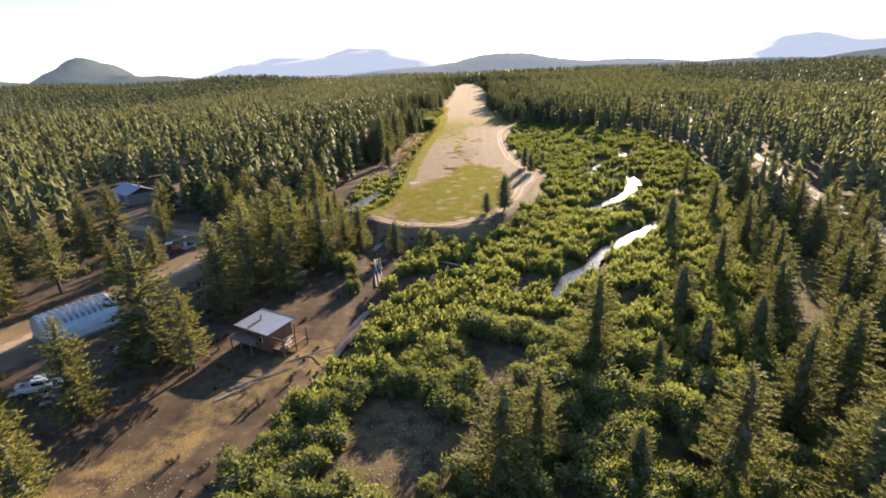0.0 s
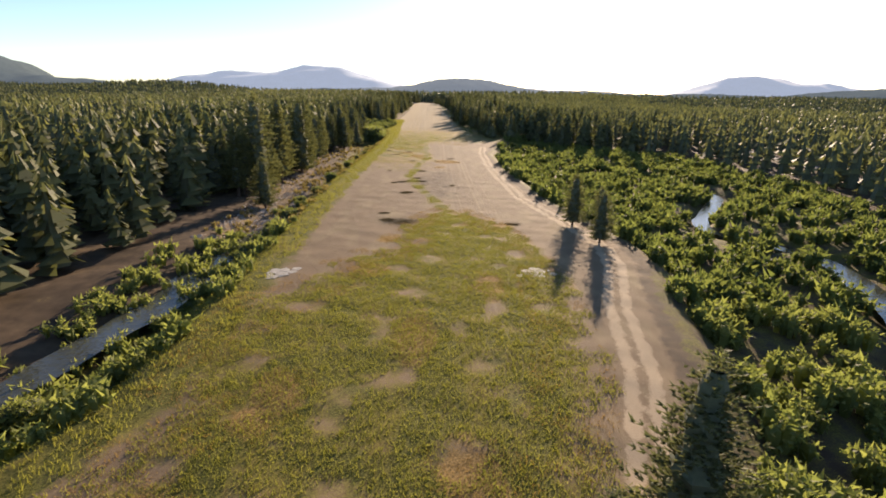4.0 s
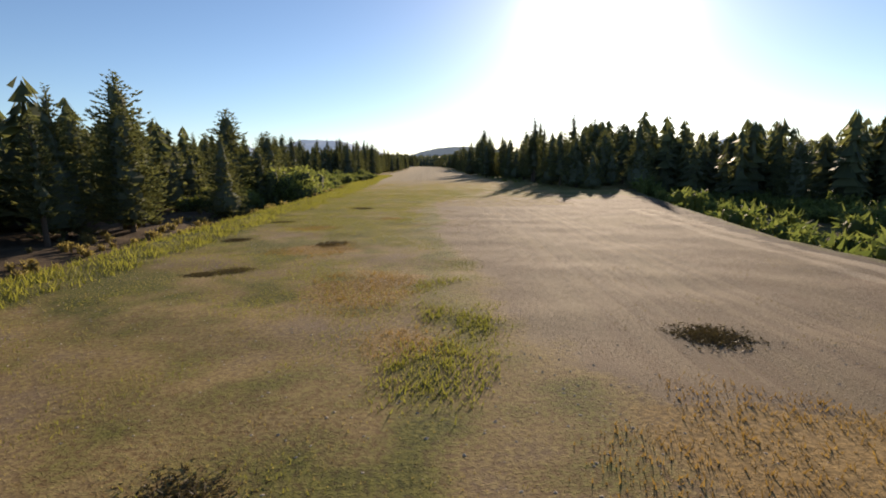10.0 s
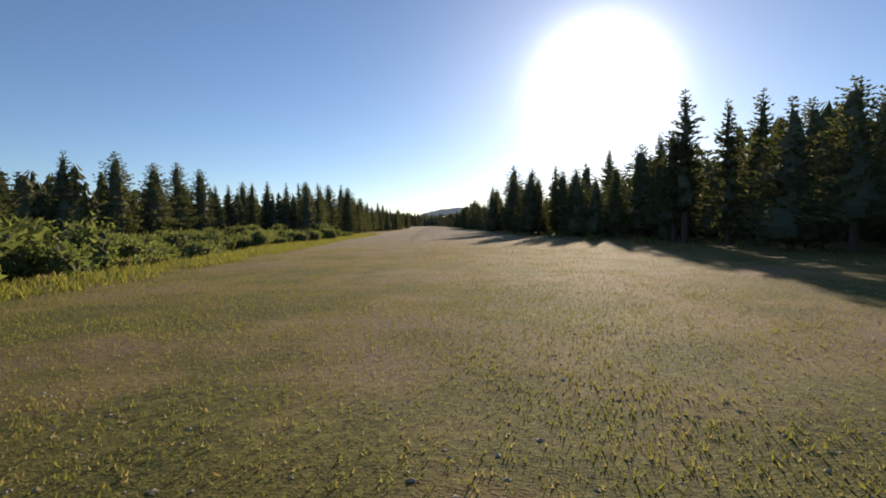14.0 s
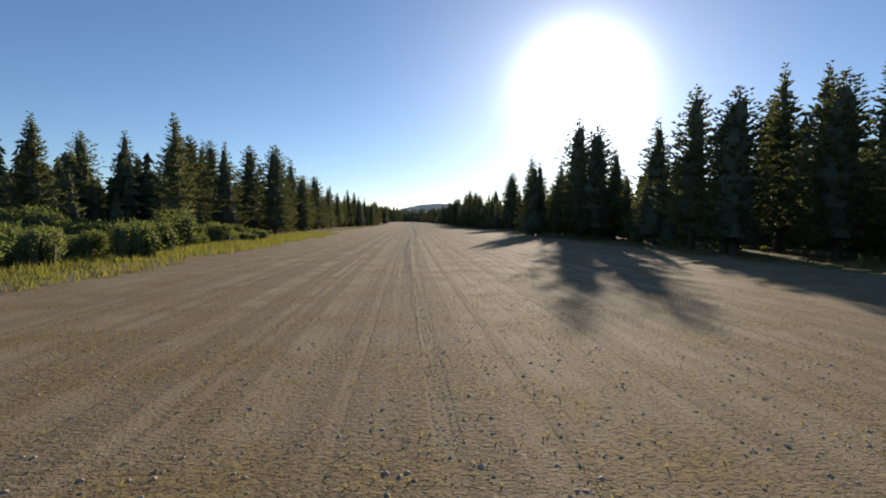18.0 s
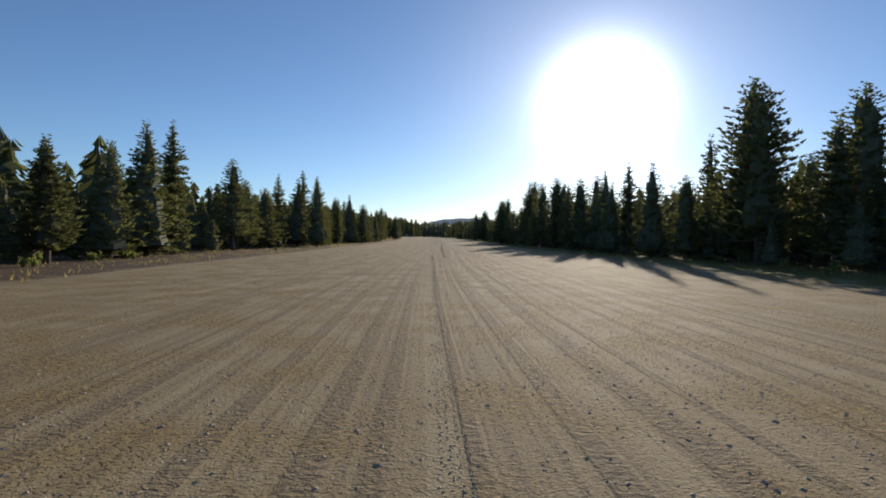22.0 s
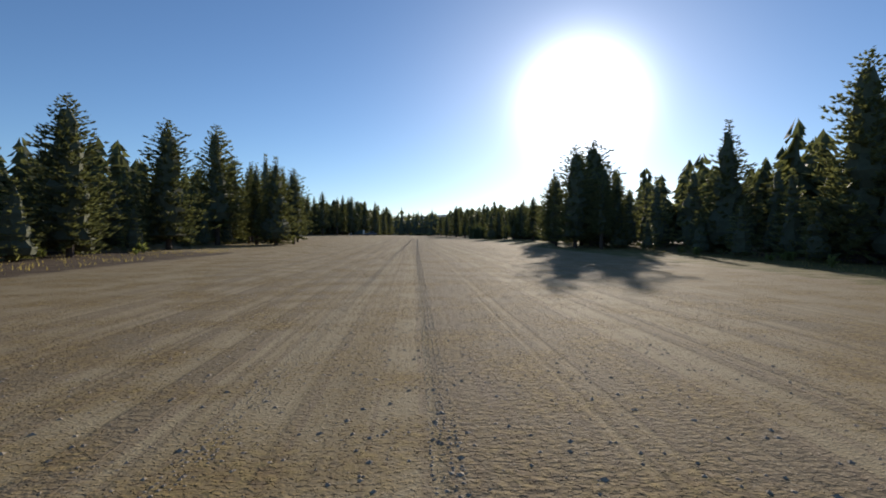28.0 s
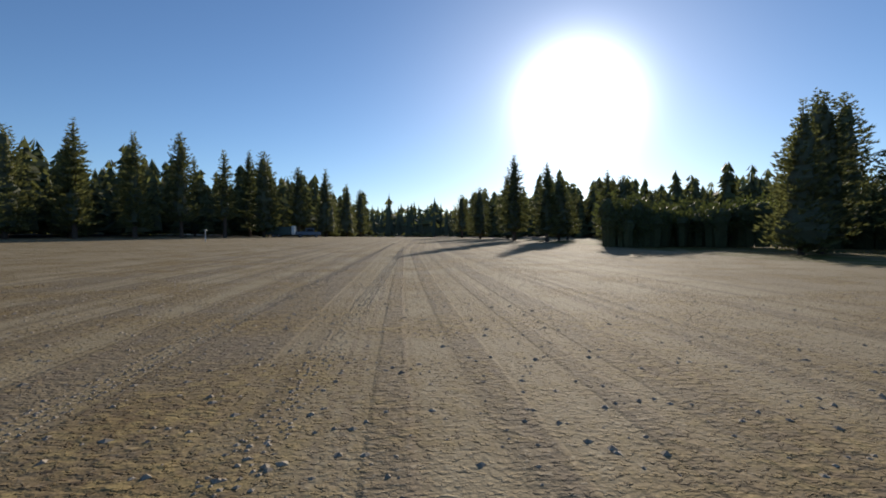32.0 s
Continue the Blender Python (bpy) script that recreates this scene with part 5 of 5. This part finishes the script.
prints = [tread(line, 120 + i) for i, line in enumerate(TYRES)]
stones("tyre_print", np.concatenate([p[0] for p in prints]), np.concatenate([p[1] for p in prints]), 0.016, 0.024, 93, "pressed tyre prints of soil lugs along the strip")
WEED_TAG = ("low brown weed clump on the bare strip", "weed", "weed clumps on the strip")
weed_kinds = []
for seed in (111, 112, 113):
    ob = tagged(new("weed_clump"), *WEED_TAG)
    g = np.random.default_rng(seed)
    foot = np.concatenate([g.normal(0, 0.42, (1500, 2)), np.zeros((1500, 1))], 1)
    rise = g.uniform(0.03, 0.11, 1500) * np.exp(-np.hypot(foot[:, 0], foot[:, 1]) * 0.7)
    tip = foot + np.stack([g.normal(0, 0.07, 1500), g.normal(0, 0.07, 1500), rise], 1)
    array_part("leaves", spikes(foot, tip, g.uniform(0.01, 0.022, 1500), g), WEEDS, ob)
    weed_kinds.append(ob)
for wx, wy, rx, ry in MATS:
    ob = put(weed_kinds, rnd.randrange(3), wx, wy, 1.0)
    ob.matrix_basis = Matrix.Translation((wx, wy, land_z(wx, wy))) @ Matrix.Diagonal((rx * 1.1, ry * 1.1, 1, 1)) @ Matrix.Rotation(rnd.uniform(0, 6.28), 4, "Z")

# ---------------------------------------------------------------- the yard: buildings, vehicles, timber
def box(bm, sx, sy, sz, x=0, y=0, z=0, rz=0.0, ry=0.0, rx=0.0, bevel=0.0):
    """A box standing on z, bevelled."""
    r = bmesh.ops.create_cube(bm, size=1)
    vs = r["verts"]
    bmesh.ops.scale(bm, vec=(sx, sy, sz), verts=vs)
    if bevel:
        es = list({e for v in vs for e in v.link_edges})
        vs = list({v for f in bmesh.ops.bevel(bm, geom=es, offset=bevel, segments=1, affect="EDGES")["faces"] for v in f.verts} | {v for v in vs if v.is_valid})
    bmesh.ops.transform(bm, matrix=Matrix.Translation((x, y, z + sz / 2)) @ Euler((rx, ry, rz)).to_matrix().to_4x4(), verts=vs)
    return bm


def boxes(*rows):
    bm = bmesh.new()
    for r in rows:
        box(bm, *r[:6], **(r[6] if len(r) > 6 else {}))
    return bm


def rod(a, b, r0, r1=None, k=8):
    """A tapered round bar from a to b."""
    a, b = Vector(a), Vector(b)
    bm = bmesh.new()
    bmesh.ops.create_cone(bm, cap_ends=True, segments=k, radius1=r0, radius2=r1 if r1 is not None else r0, depth=(b - a).length)
    bmesh.ops.transform(bm, matrix=Matrix.Translation((a + b) / 2) @ (b - a).to_track_quat("Z", "Y").to_matrix().to_4x4(), verts=bm.verts)
    return bm


def thing(name, label, category, x, y, turn=0.0, group="", sink=0.0):
    ob = tagged(new(name), label, category, group)
    ob.matrix_basis = Matrix.Translation((x, y, land_z(x, y) - sink)) @ Matrix.Rotation(radians(turn), 4, "Z")
    return ob


def quonset():
    """An arched steel shed."""
    t = thing("quonset_hut", "arched pale blue steel shed with dark ribs in the yard", "shed", -50, 58.5, 58)
    long, r, high, n = 9.0, 3.2, 3.7, 14
    bm = bmesh.new()
    arc = [(r * math.cos(math.pi * i / n), high * math.sin(math.pi * i / n) ** 0.85) for i in range(n + 1)]
    rows = 18
    grid = [[bm.verts.new((-long / 2 + long * j / rows, y * (1 + 0.012 * (j % 2)), z * (1 + 0.012 * (j % 2)))) for y, z in arc] for j in range(rows + 1)]
    for j in range(rows):
        for i in range(n):
            bm.faces.new((grid[j][i], grid[j + 1][i], grid[j + 1][i + 1], grid[j][i + 1]))
    part("shell", bm, HUTSKIN, t)
    for j in range(12):
        x = -long / 2 + 0.45 + j * 0.735
        bm = bmesh.new()
        a = [[bm.verts.new((x + dx, y * s, z * s)) for (y, z) in arc[3:n - 2]] for dx, s in ((-0.17, 1.025), (-0.17, 1.04), (0.17, 1.04), (0.17, 1.025))]
        for k in range(3):
            for i in range(len(a[0]) - 1):
                bm.faces.new((a[k][i], a[k][i + 1], a[k + 1][i + 1], a[k + 1][i]))
        part("rib", bm, HUTRIB, t)
    for x, nm in ((-long / 2 + 0.04, "end_wall"), (long / 2 - 0.04, "end_wall")):
        bm = bmesh.new()
        f = bm.faces.new([bm.verts.new((x, y * 0.985, z * 0.985)) for y, z in arc])
        bmesh.ops.solidify(bm, geom=[f], thickness=0.06)
        part(nm, bm, HUTSKIN, t)
    part("door", boxes((0.08, 2.4, 2.5, long / 2 + 0.05, 0, 0)), GREYWALL, t)
    part("footing", boxes((long + 0.2, 0.25, 0.3, 0, r, -0.15), (long + 0.2, 0.25, 0.3, 0, -r, -0.15)), GREYWALL, t)


def cabin():
    """A small plank cabin with a flat tin roof, a lean-to and a rail porch."""
    t = thing("cabin", "weathered brown plank cabin with a flat grey tin roof", "cabin", -21, 55.5, -27)
    part("wall", boxes((5.6, 3.9, 2.75, 0, 0, -0.1)), WOOD, t)
    for i in range(18):
        part("board", boxes((0.26, 0.05, 2.5, -2.65 + i * 0.31, -1.98, 0.05)), WOOD, t)
    for i in range(12):
        part("board", boxes((0.05, 0.26, 2.5, -2.83, -1.75 + i * 0.31, 0.05)), WOOD, t)
    for i in range(9):
        part("roof_sheet", boxes((0.70, 4.9, 0.05, -2.8 + i * 0.70, 0, 2.75 + 0.012 * (i % 2), dict(rx=0.05))), TIN, t)
    part("ridge_pipe", rod((-0.8, 0.2, 2.8), (-0.8, 0.2, 3.5), 0.1), STEEL, t)
    part("chimney_streak", boxes((0.28, 2.4, 0.02, -0.8, -0.9, 2.83, dict(rx=0.05))), TINDARK, t, "dark stained roof seam")
    part("eave_board", boxes((6.3, 0.06, 0.2, 0, -2.45, 2.55)), WOOD, t)
    part("eave_board", boxes((6.3, 0.06, 0.2, 0, 2.45, 2.8)), WOOD, t)
    for x in (-1.6, 1.2):
        w = part("window", boxes((0.9, 0.06, 0.8, x, -2.03, 1.1)), WHITE, t)
        part("pane", boxes((0.74, 0.05, 0.64, x, -2.06, 1.18)), GLASS, w)
    part("door", boxes((0.85, 0.06, 1.95, -0.2, -2.03, 0.05)), GREYWALL, t)
    part("lean_to_roof", boxes((4.2, 1.7, 0.06, -0.4, -3.0, 1.75, dict(rx=0.22))), TINDARK, t)
    for x in (-2.3, -0.4, 1.5):
        part("lean_to_post", boxes((0.12, 0.12, 1.75, x, -3.75, -0.1)), WOOD, t)
    part("deck", boxes((2.4, 4.2, 0.14, 4.1, 0.2, 0.55)), WOOD, t)
    for x, y in ((3.0, -1.8), (5.2, -1.8), (5.2, 0.2), (5.2, 2.2), (3.0, 2.2)):
        part("porch_post", boxes((0.13, 0.13, 2.5, x, y, -0.3)), WOOD, t)
    for z in (1.15, 1.6, 2.15):
        part("rail", boxes((0.08, 4.1, 0.1, 5.2, 0.2, z)), WOOD, t)
        part("rail", boxes((2.2, 0.08, 0.1, 4.1, -1.8, z)), WOOD, t)
    for i in range(3):
        part("firewood", boxes((0.5, 0.9, 0.35, 3.6 + 0.6 * i, 0.9 - 0.9 * i, 0.7, dict(rz=0.4 * i))), DEADWOOD, t)


def gable_house():
    t = thing("house", "grey wooden house with blue-grey metal roof and white garage door", "house", -91, 134, -35)
    part("wall", boxes((11, 7.5, 3.0, 0, 0, -0.1)), GREYWALL, t)
    bm = bmesh.new()
    for s in (-1, 1):
        box(bm, 12, 4.6, 0.16, 0, s * 2.05, 3.65, rx=-s * 0.42)
    part("roof", bm, BLUEROOF, t)
    for x in (-5.45, 5.45):
        bm = bmesh.new()
        f = bm.faces.new([bm.verts.new(p) for p in ((x, -3.7, 2.9), (x, 3.7, 2.9), (x, 0, 4.55))])
        bmesh.ops.solidify(bm, geom=[f], thickness=0.1)
        part("gable", bm, WOOD, t)
    part("garage_door", boxes((2.7, 0.08, 2.3, -2.6, -3.78, 0)), WHITE, t)
    part("door", boxes((0.95, 0.08, 2.05, 1.0, -3.78, 0)), WOOD, t)
    for x in (3.0, 4.6):
        w = part("window", boxes((1.0, 0.08, 1.0, x, -3.78, 1.1)), WHITE, t)
        part("pane", boxes((0.84, 0.06, 0.84, x, -3.8, 1.18)), GLASS, w)
    part("chimney", boxes((0.6, 0.6, 1.5, 2.5, 0.8, 4.0)), GREYWALL, t)


def wheel(parent, x, y, r=0.34):
    w = part("wheel", rod((x, y - 0.11, r), (x, y + 0.11, r), r, k=16), RUBBER, parent)
    part("rim", rod((x, y - 0.125, r), (x, y + 0.125, r), r * 0.6, k=12), STEEL, w)


def camper(x, y, turn):
    t = thing("camper_trailer", "white camper trailer with dark windows parked under the pines", "trailer", x, y, turn)
    part("body", boxes((5.2, 2.2, 2.0, 0, 0, 0.5, dict(bevel=0.22))), WHITE, t)
    for px in (-1.6, 0.1, 1.7):
        for s in (-1, 1):
            part("window", boxes((0.9, 0.05, 0.6, px, s * 1.1, 1.5)), GLASS, t)
    part("front_window", boxes((0.05, 1.4, 0.6, 2.59, 0, 1.5)), GLASS, t)
    part("roof_vent", boxes((0.5, 0.5, 0.15, -0.5, 0, 2.5)), GREYWALL, t)
    part("hitch", rod((2.6, 0, 0.5), (3.5, 0, 0.45), 0.05), STEEL, t)
    for s in (-1, 1):
        wheel(t, -0.3, s * 0.98)


def truck(x, y, turn, paint, label):
    t = thing("pickup_truck", label, "truck", x, y, turn)
    part("body", boxes((4.9, 1.8, 0.65, 0, 0, 0.45, dict(bevel=0.1))), paint, t)
    part("cab", boxes((1.7, 1.65, 0.75, 0.35, 0, 1.05, dict(bevel=0.18))), paint, t)
    part("windscreen", boxes((0.04, 1.4, 0.5, 1.2, 0, 1.18, dict(ry=-0.3))), GLASS, t)
    for s in (-1, 1):
        part("side_window", boxes((1.2, 0.04, 0.42, 0.35, s * 0.83, 1.25)), GLASS, t)
        part("headlight", boxes((0.05, 0.35, 0.2, 2.45, s * 0.65, 0.75)), TARP, t)
    part("load_bed", boxes((1.9, 1.5, 0.06, -1.4, 0, 1.08)), STEEL, t)
    for px in (-1.5, 1.5):
        for s in (-1, 1):
            wheel(t, px, s * 0.82)


def implement(x, y, turn, label):
    """A small tractor with a loader."""
    t = thing("tractor", label, "tractor", x, y, turn)
    part("hood", boxes((1.6, 0.7, 0.7, 0.8, 0, 0.75, dict(bevel=0.08))), ORANGE, t)
    part("seat_deck", boxes((1.1, 1.0, 0.3, -0.5, 0, 0.7)), STEEL, t)
    part("seat", boxes((0.45, 0.5, 0.5, -0.6, 0, 1.0, dict(bevel=0.08))), RUBBER, t)
    part("canopy", boxes((1.3, 1.2, 0.07, -0.5, 0, 2.2)), WHITE, t)
    for px, py in ((-1.0, -0.5), (-1.0, 0.5), (0.05, -0.5), (0.05, 0.5)):
        part("canopy_post", rod((px, py, 0.9), (px, py, 2.2), 0.03), STEEL, t)
    for s in (-1, 1):
        wheel(t, -0.6, s * 0.8, 0.62)
        wheel(t, 1.3, s * 0.6, 0.38)
        part("loader_arm", rod((0.3, s * 0.55, 1.2), (2.3, s * 0.55, 0.6), 0.06), ORANGE, t)
    part("bucket", boxes((0.6, 1.5, 0.5, 2.5, 0, 0.25, dict(bevel=0.05))), STEEL, t)


def timber_stack(x, y, turn, n, long, label):
    t = thing("timber_stack", label, "timber", x, y, turn, "stacks of cut poles")
    for i in range(n):
        px, z = (i % 4) * 0.32 - 0.5, 0.14 + (i // 4) * 0.24
        part("pole", rod((-long / 2 + rnd.uniform(-0.5, 0.5), px + rnd.uniform(-0.15, 0.15), z), (long / 2 + rnd.uniform(-0.5, 0.5), px + rnd.uniform(-0.15, 0.15), z), 0.14, 0.09), DEADWOOD, t)


def snag(x, y, high):
    """A dead standing pine: bare trunk and broken boughs."""
    top = thing("dead_tree", "bare grey dead pine with broken boughs", "tree", x, y)
    g = random.Random(5)
    part("trunk", rod((0, 0, -0.3), (0.1, 0.05, high), 0.14, 0.02), DEADWOOD, top)
    for i in range(22):
        z = high * (0.25 + 0.7 * i / 22)
        a, ln = g.uniform(0, 6.28), (1.5 - 1.1 * i / 22) * g.uniform(0.5, 1.1)
        part("bough", rod((0.08 * z / high, 0, z), (math.cos(a) * ln, math.sin(a) * ln, z + ln * g.uniform(-0.1, 0.4)), 0.03, 0.008, 5), DEADWOOD, top)


def fallen_log(x, y, turn, long, r=0.13):
    t = thing("fallen_log", "grey bare fallen log lying on the ground", "log", x, y, turn, "fallen logs")
    part("stem", rod((-long / 2, 0, r), (long / 2, 0, r + 0.1), r, r * 0.5), DEADWOOD, t)
    for i in range(3):
        p = -long / 2 + long * (0.4 + 0.18 * i)
        part("branch_stub", rod((p, 0, r), (p + 0.3, rnd.choice((-1, 1)) * 0.5, r + 0.4), 0.04, 0.015, 5), DEADWOOD, t)


def rubbish(x, y, turn, seed):
    """A heap of sheets, drums and boards."""
    g = random.Random(seed)
    t = thing("scrap_heap", "heap of old boards, drums and tin sheets beside the yard track", "scrap", x, y, turn, "heaps in the yard")
    for i in range(7):
        part("sheet", boxes((g.uniform(0.8, 2.2), g.uniform(0.3, 1.0), 0.05, g.uniform(-1.5, 1.5), g.uniform(-1, 1), 0.1 + 0.11 * i, dict(rz=g.uniform(0, 3), rx=g.uniform(-0.15, 0.15)))), g.choice((WHITE, TIN, DEADWOOD, TINDARK)), t)
    for i in range(3):
        a, b = g.uniform(-2, 2), g.uniform(-1.4, 1.4)
        part("drum", rod((a, b, 0), (a, b, 0.88), 0.29, k=12), g.choice((TINDARK, HUTRIB, WHITE)), t)


snag(-23.6, 296.6, 9.6)
quonset()
cabin()
gable_house()
camper(-27.3, 104.5, 25)
truck(-29.5, 99.5, 70, WHITE, "white pickup truck parked beside the camper")
truck(-43.5, 44, 20, WHITE, "old white pickup truck parked in the yard")
truck(-44.4, 63.5, 60, HUTRIB, "dark blue pickup truck beside the arched shed")
truck(-44, 111.5, 40, WHITE, "white pickup truck parked among the pines")
implement(-54.5, 90.5, 30, "orange tractor with white canopy on the yard track")
rubbish(-55.5, 87, 20, 1)
rubbish(-53.5, 95, 60, 2)
rubbish(-52.5, 103, 40, 3)
rubbish(-38.5, 53, 30, 4)
rubbish(-40, 43, 10, 5)
timber_stack(-24.5, 77.5, 65, 7, 4.5, "stack of grey peeled poles beside the pines")
timber_stack(-12.7, 92.3, 80, 6, 3.5, "stack of pale peeled poles near the bank")
timber_stack(-10.8, 82.2, 104, 5, 6.0, "long pale peeled poles lying on the ground")
timber_stack(-9.4, 76, 103, 4, 6, "grey peeled poles lying end to end")
timber_stack(-17.5, 99.5, -35, 6, 8, "long grey peeled poles along the yard's edge")
timber_stack(-24, 105, -45, 6, 8, "grey peeled poles stacked near the camper")
for lx_, ly_, lt_, ll_ in ((7.7, 79.3, -31, 17), (4, 82.4, -29, 9), (-18, 47, 40, 8), (-14, 52, 35, 6), (-20, 44, 48, 5), (7, 33, 60, 6), (22, 52, 40, 5), (30, 47, 20, 4)):
    fallen_log(lx_, ly_, lt_, ll_)


def marker_panel(x, y, turn, seed):
    """White slabs laid on the ground as a runway mark."""
    g = random.Random(seed)
    t = thing("runway_marker", "worn white ground panels marking the strip's start", "marker", x, y, turn, "white marks on the strip")
    for i in range(26):
        bm, n = bmesh.new(), g.choice((5, 6, 7))
        a, r, cx, cy = g.uniform(0, 6), g.uniform(0.18, 0.6), g.gauss(0, 0.75), g.gauss(0, 0.65)
        rim = [(cx + r * g.uniform(0.6, 1.2) * math.cos(a + 6.283 * k / n), cy + r * g.uniform(0.6, 1.2) * math.sin(a + 6.283 * k / n)) for k in range(n)]
        top = bm.faces.new([bm.verts.new((px, py, 0.012 + 0.0015 * i)) for px, py in rim])
        low = bmesh.ops.extrude_face_region(bm, geom=[top])
        bmesh.ops.translate(bm, vec=(0, 0, -0.03 - 0.0015 * i), verts=[v for v in low["geom"] if isinstance(v, bmesh.types.BMVert)])
        bmesh.ops.recalc_face_normals(bm, faces=bm.faces)
        part("flake", bm, TARP, t)


marker_panel(-10.3, 139.2, 50, 1)
marker_panel(14.8, 139.6, 20, 2)


def far_trailer():
    t = thing("utility_trailer", "dark green sheet-sided trailer with a white end panel", "trailer", -24, 873, 4)
    part("side", boxes((5.6, 2.2, 1.6, 0, 0, 0.5, dict(bevel=0.05))), GREENTIN, t)
    part("end_panel", boxes((0.6, 2.1, 1.75, 3.2, 0, 0.5)), WHITE, t)
    for s in (-1, 1):
        wheel(t, -0.6, s * 1.0)
        wheel(t, 0.4, s * 1.0)
    part("hitch", rod((3.5, 0, 0.6), (4.5, 0, 0.5), 0.06), STEEL, t)


far_trailer()
truck(-17.5, 871, 15, HUTRIB, "small dark pickup truck at the field's edge")
t_ = thing("marker_post", "thin white marker post in the field", "post", -21, 830)
part("post", rod((0, 0, -0.2), (0, 0, 1.3), 0.06), WHITE, t_)
part("post_cap", boxes((0.2, 0.2, 0.08, 0, 0, 1.3)), WHITE, t_)
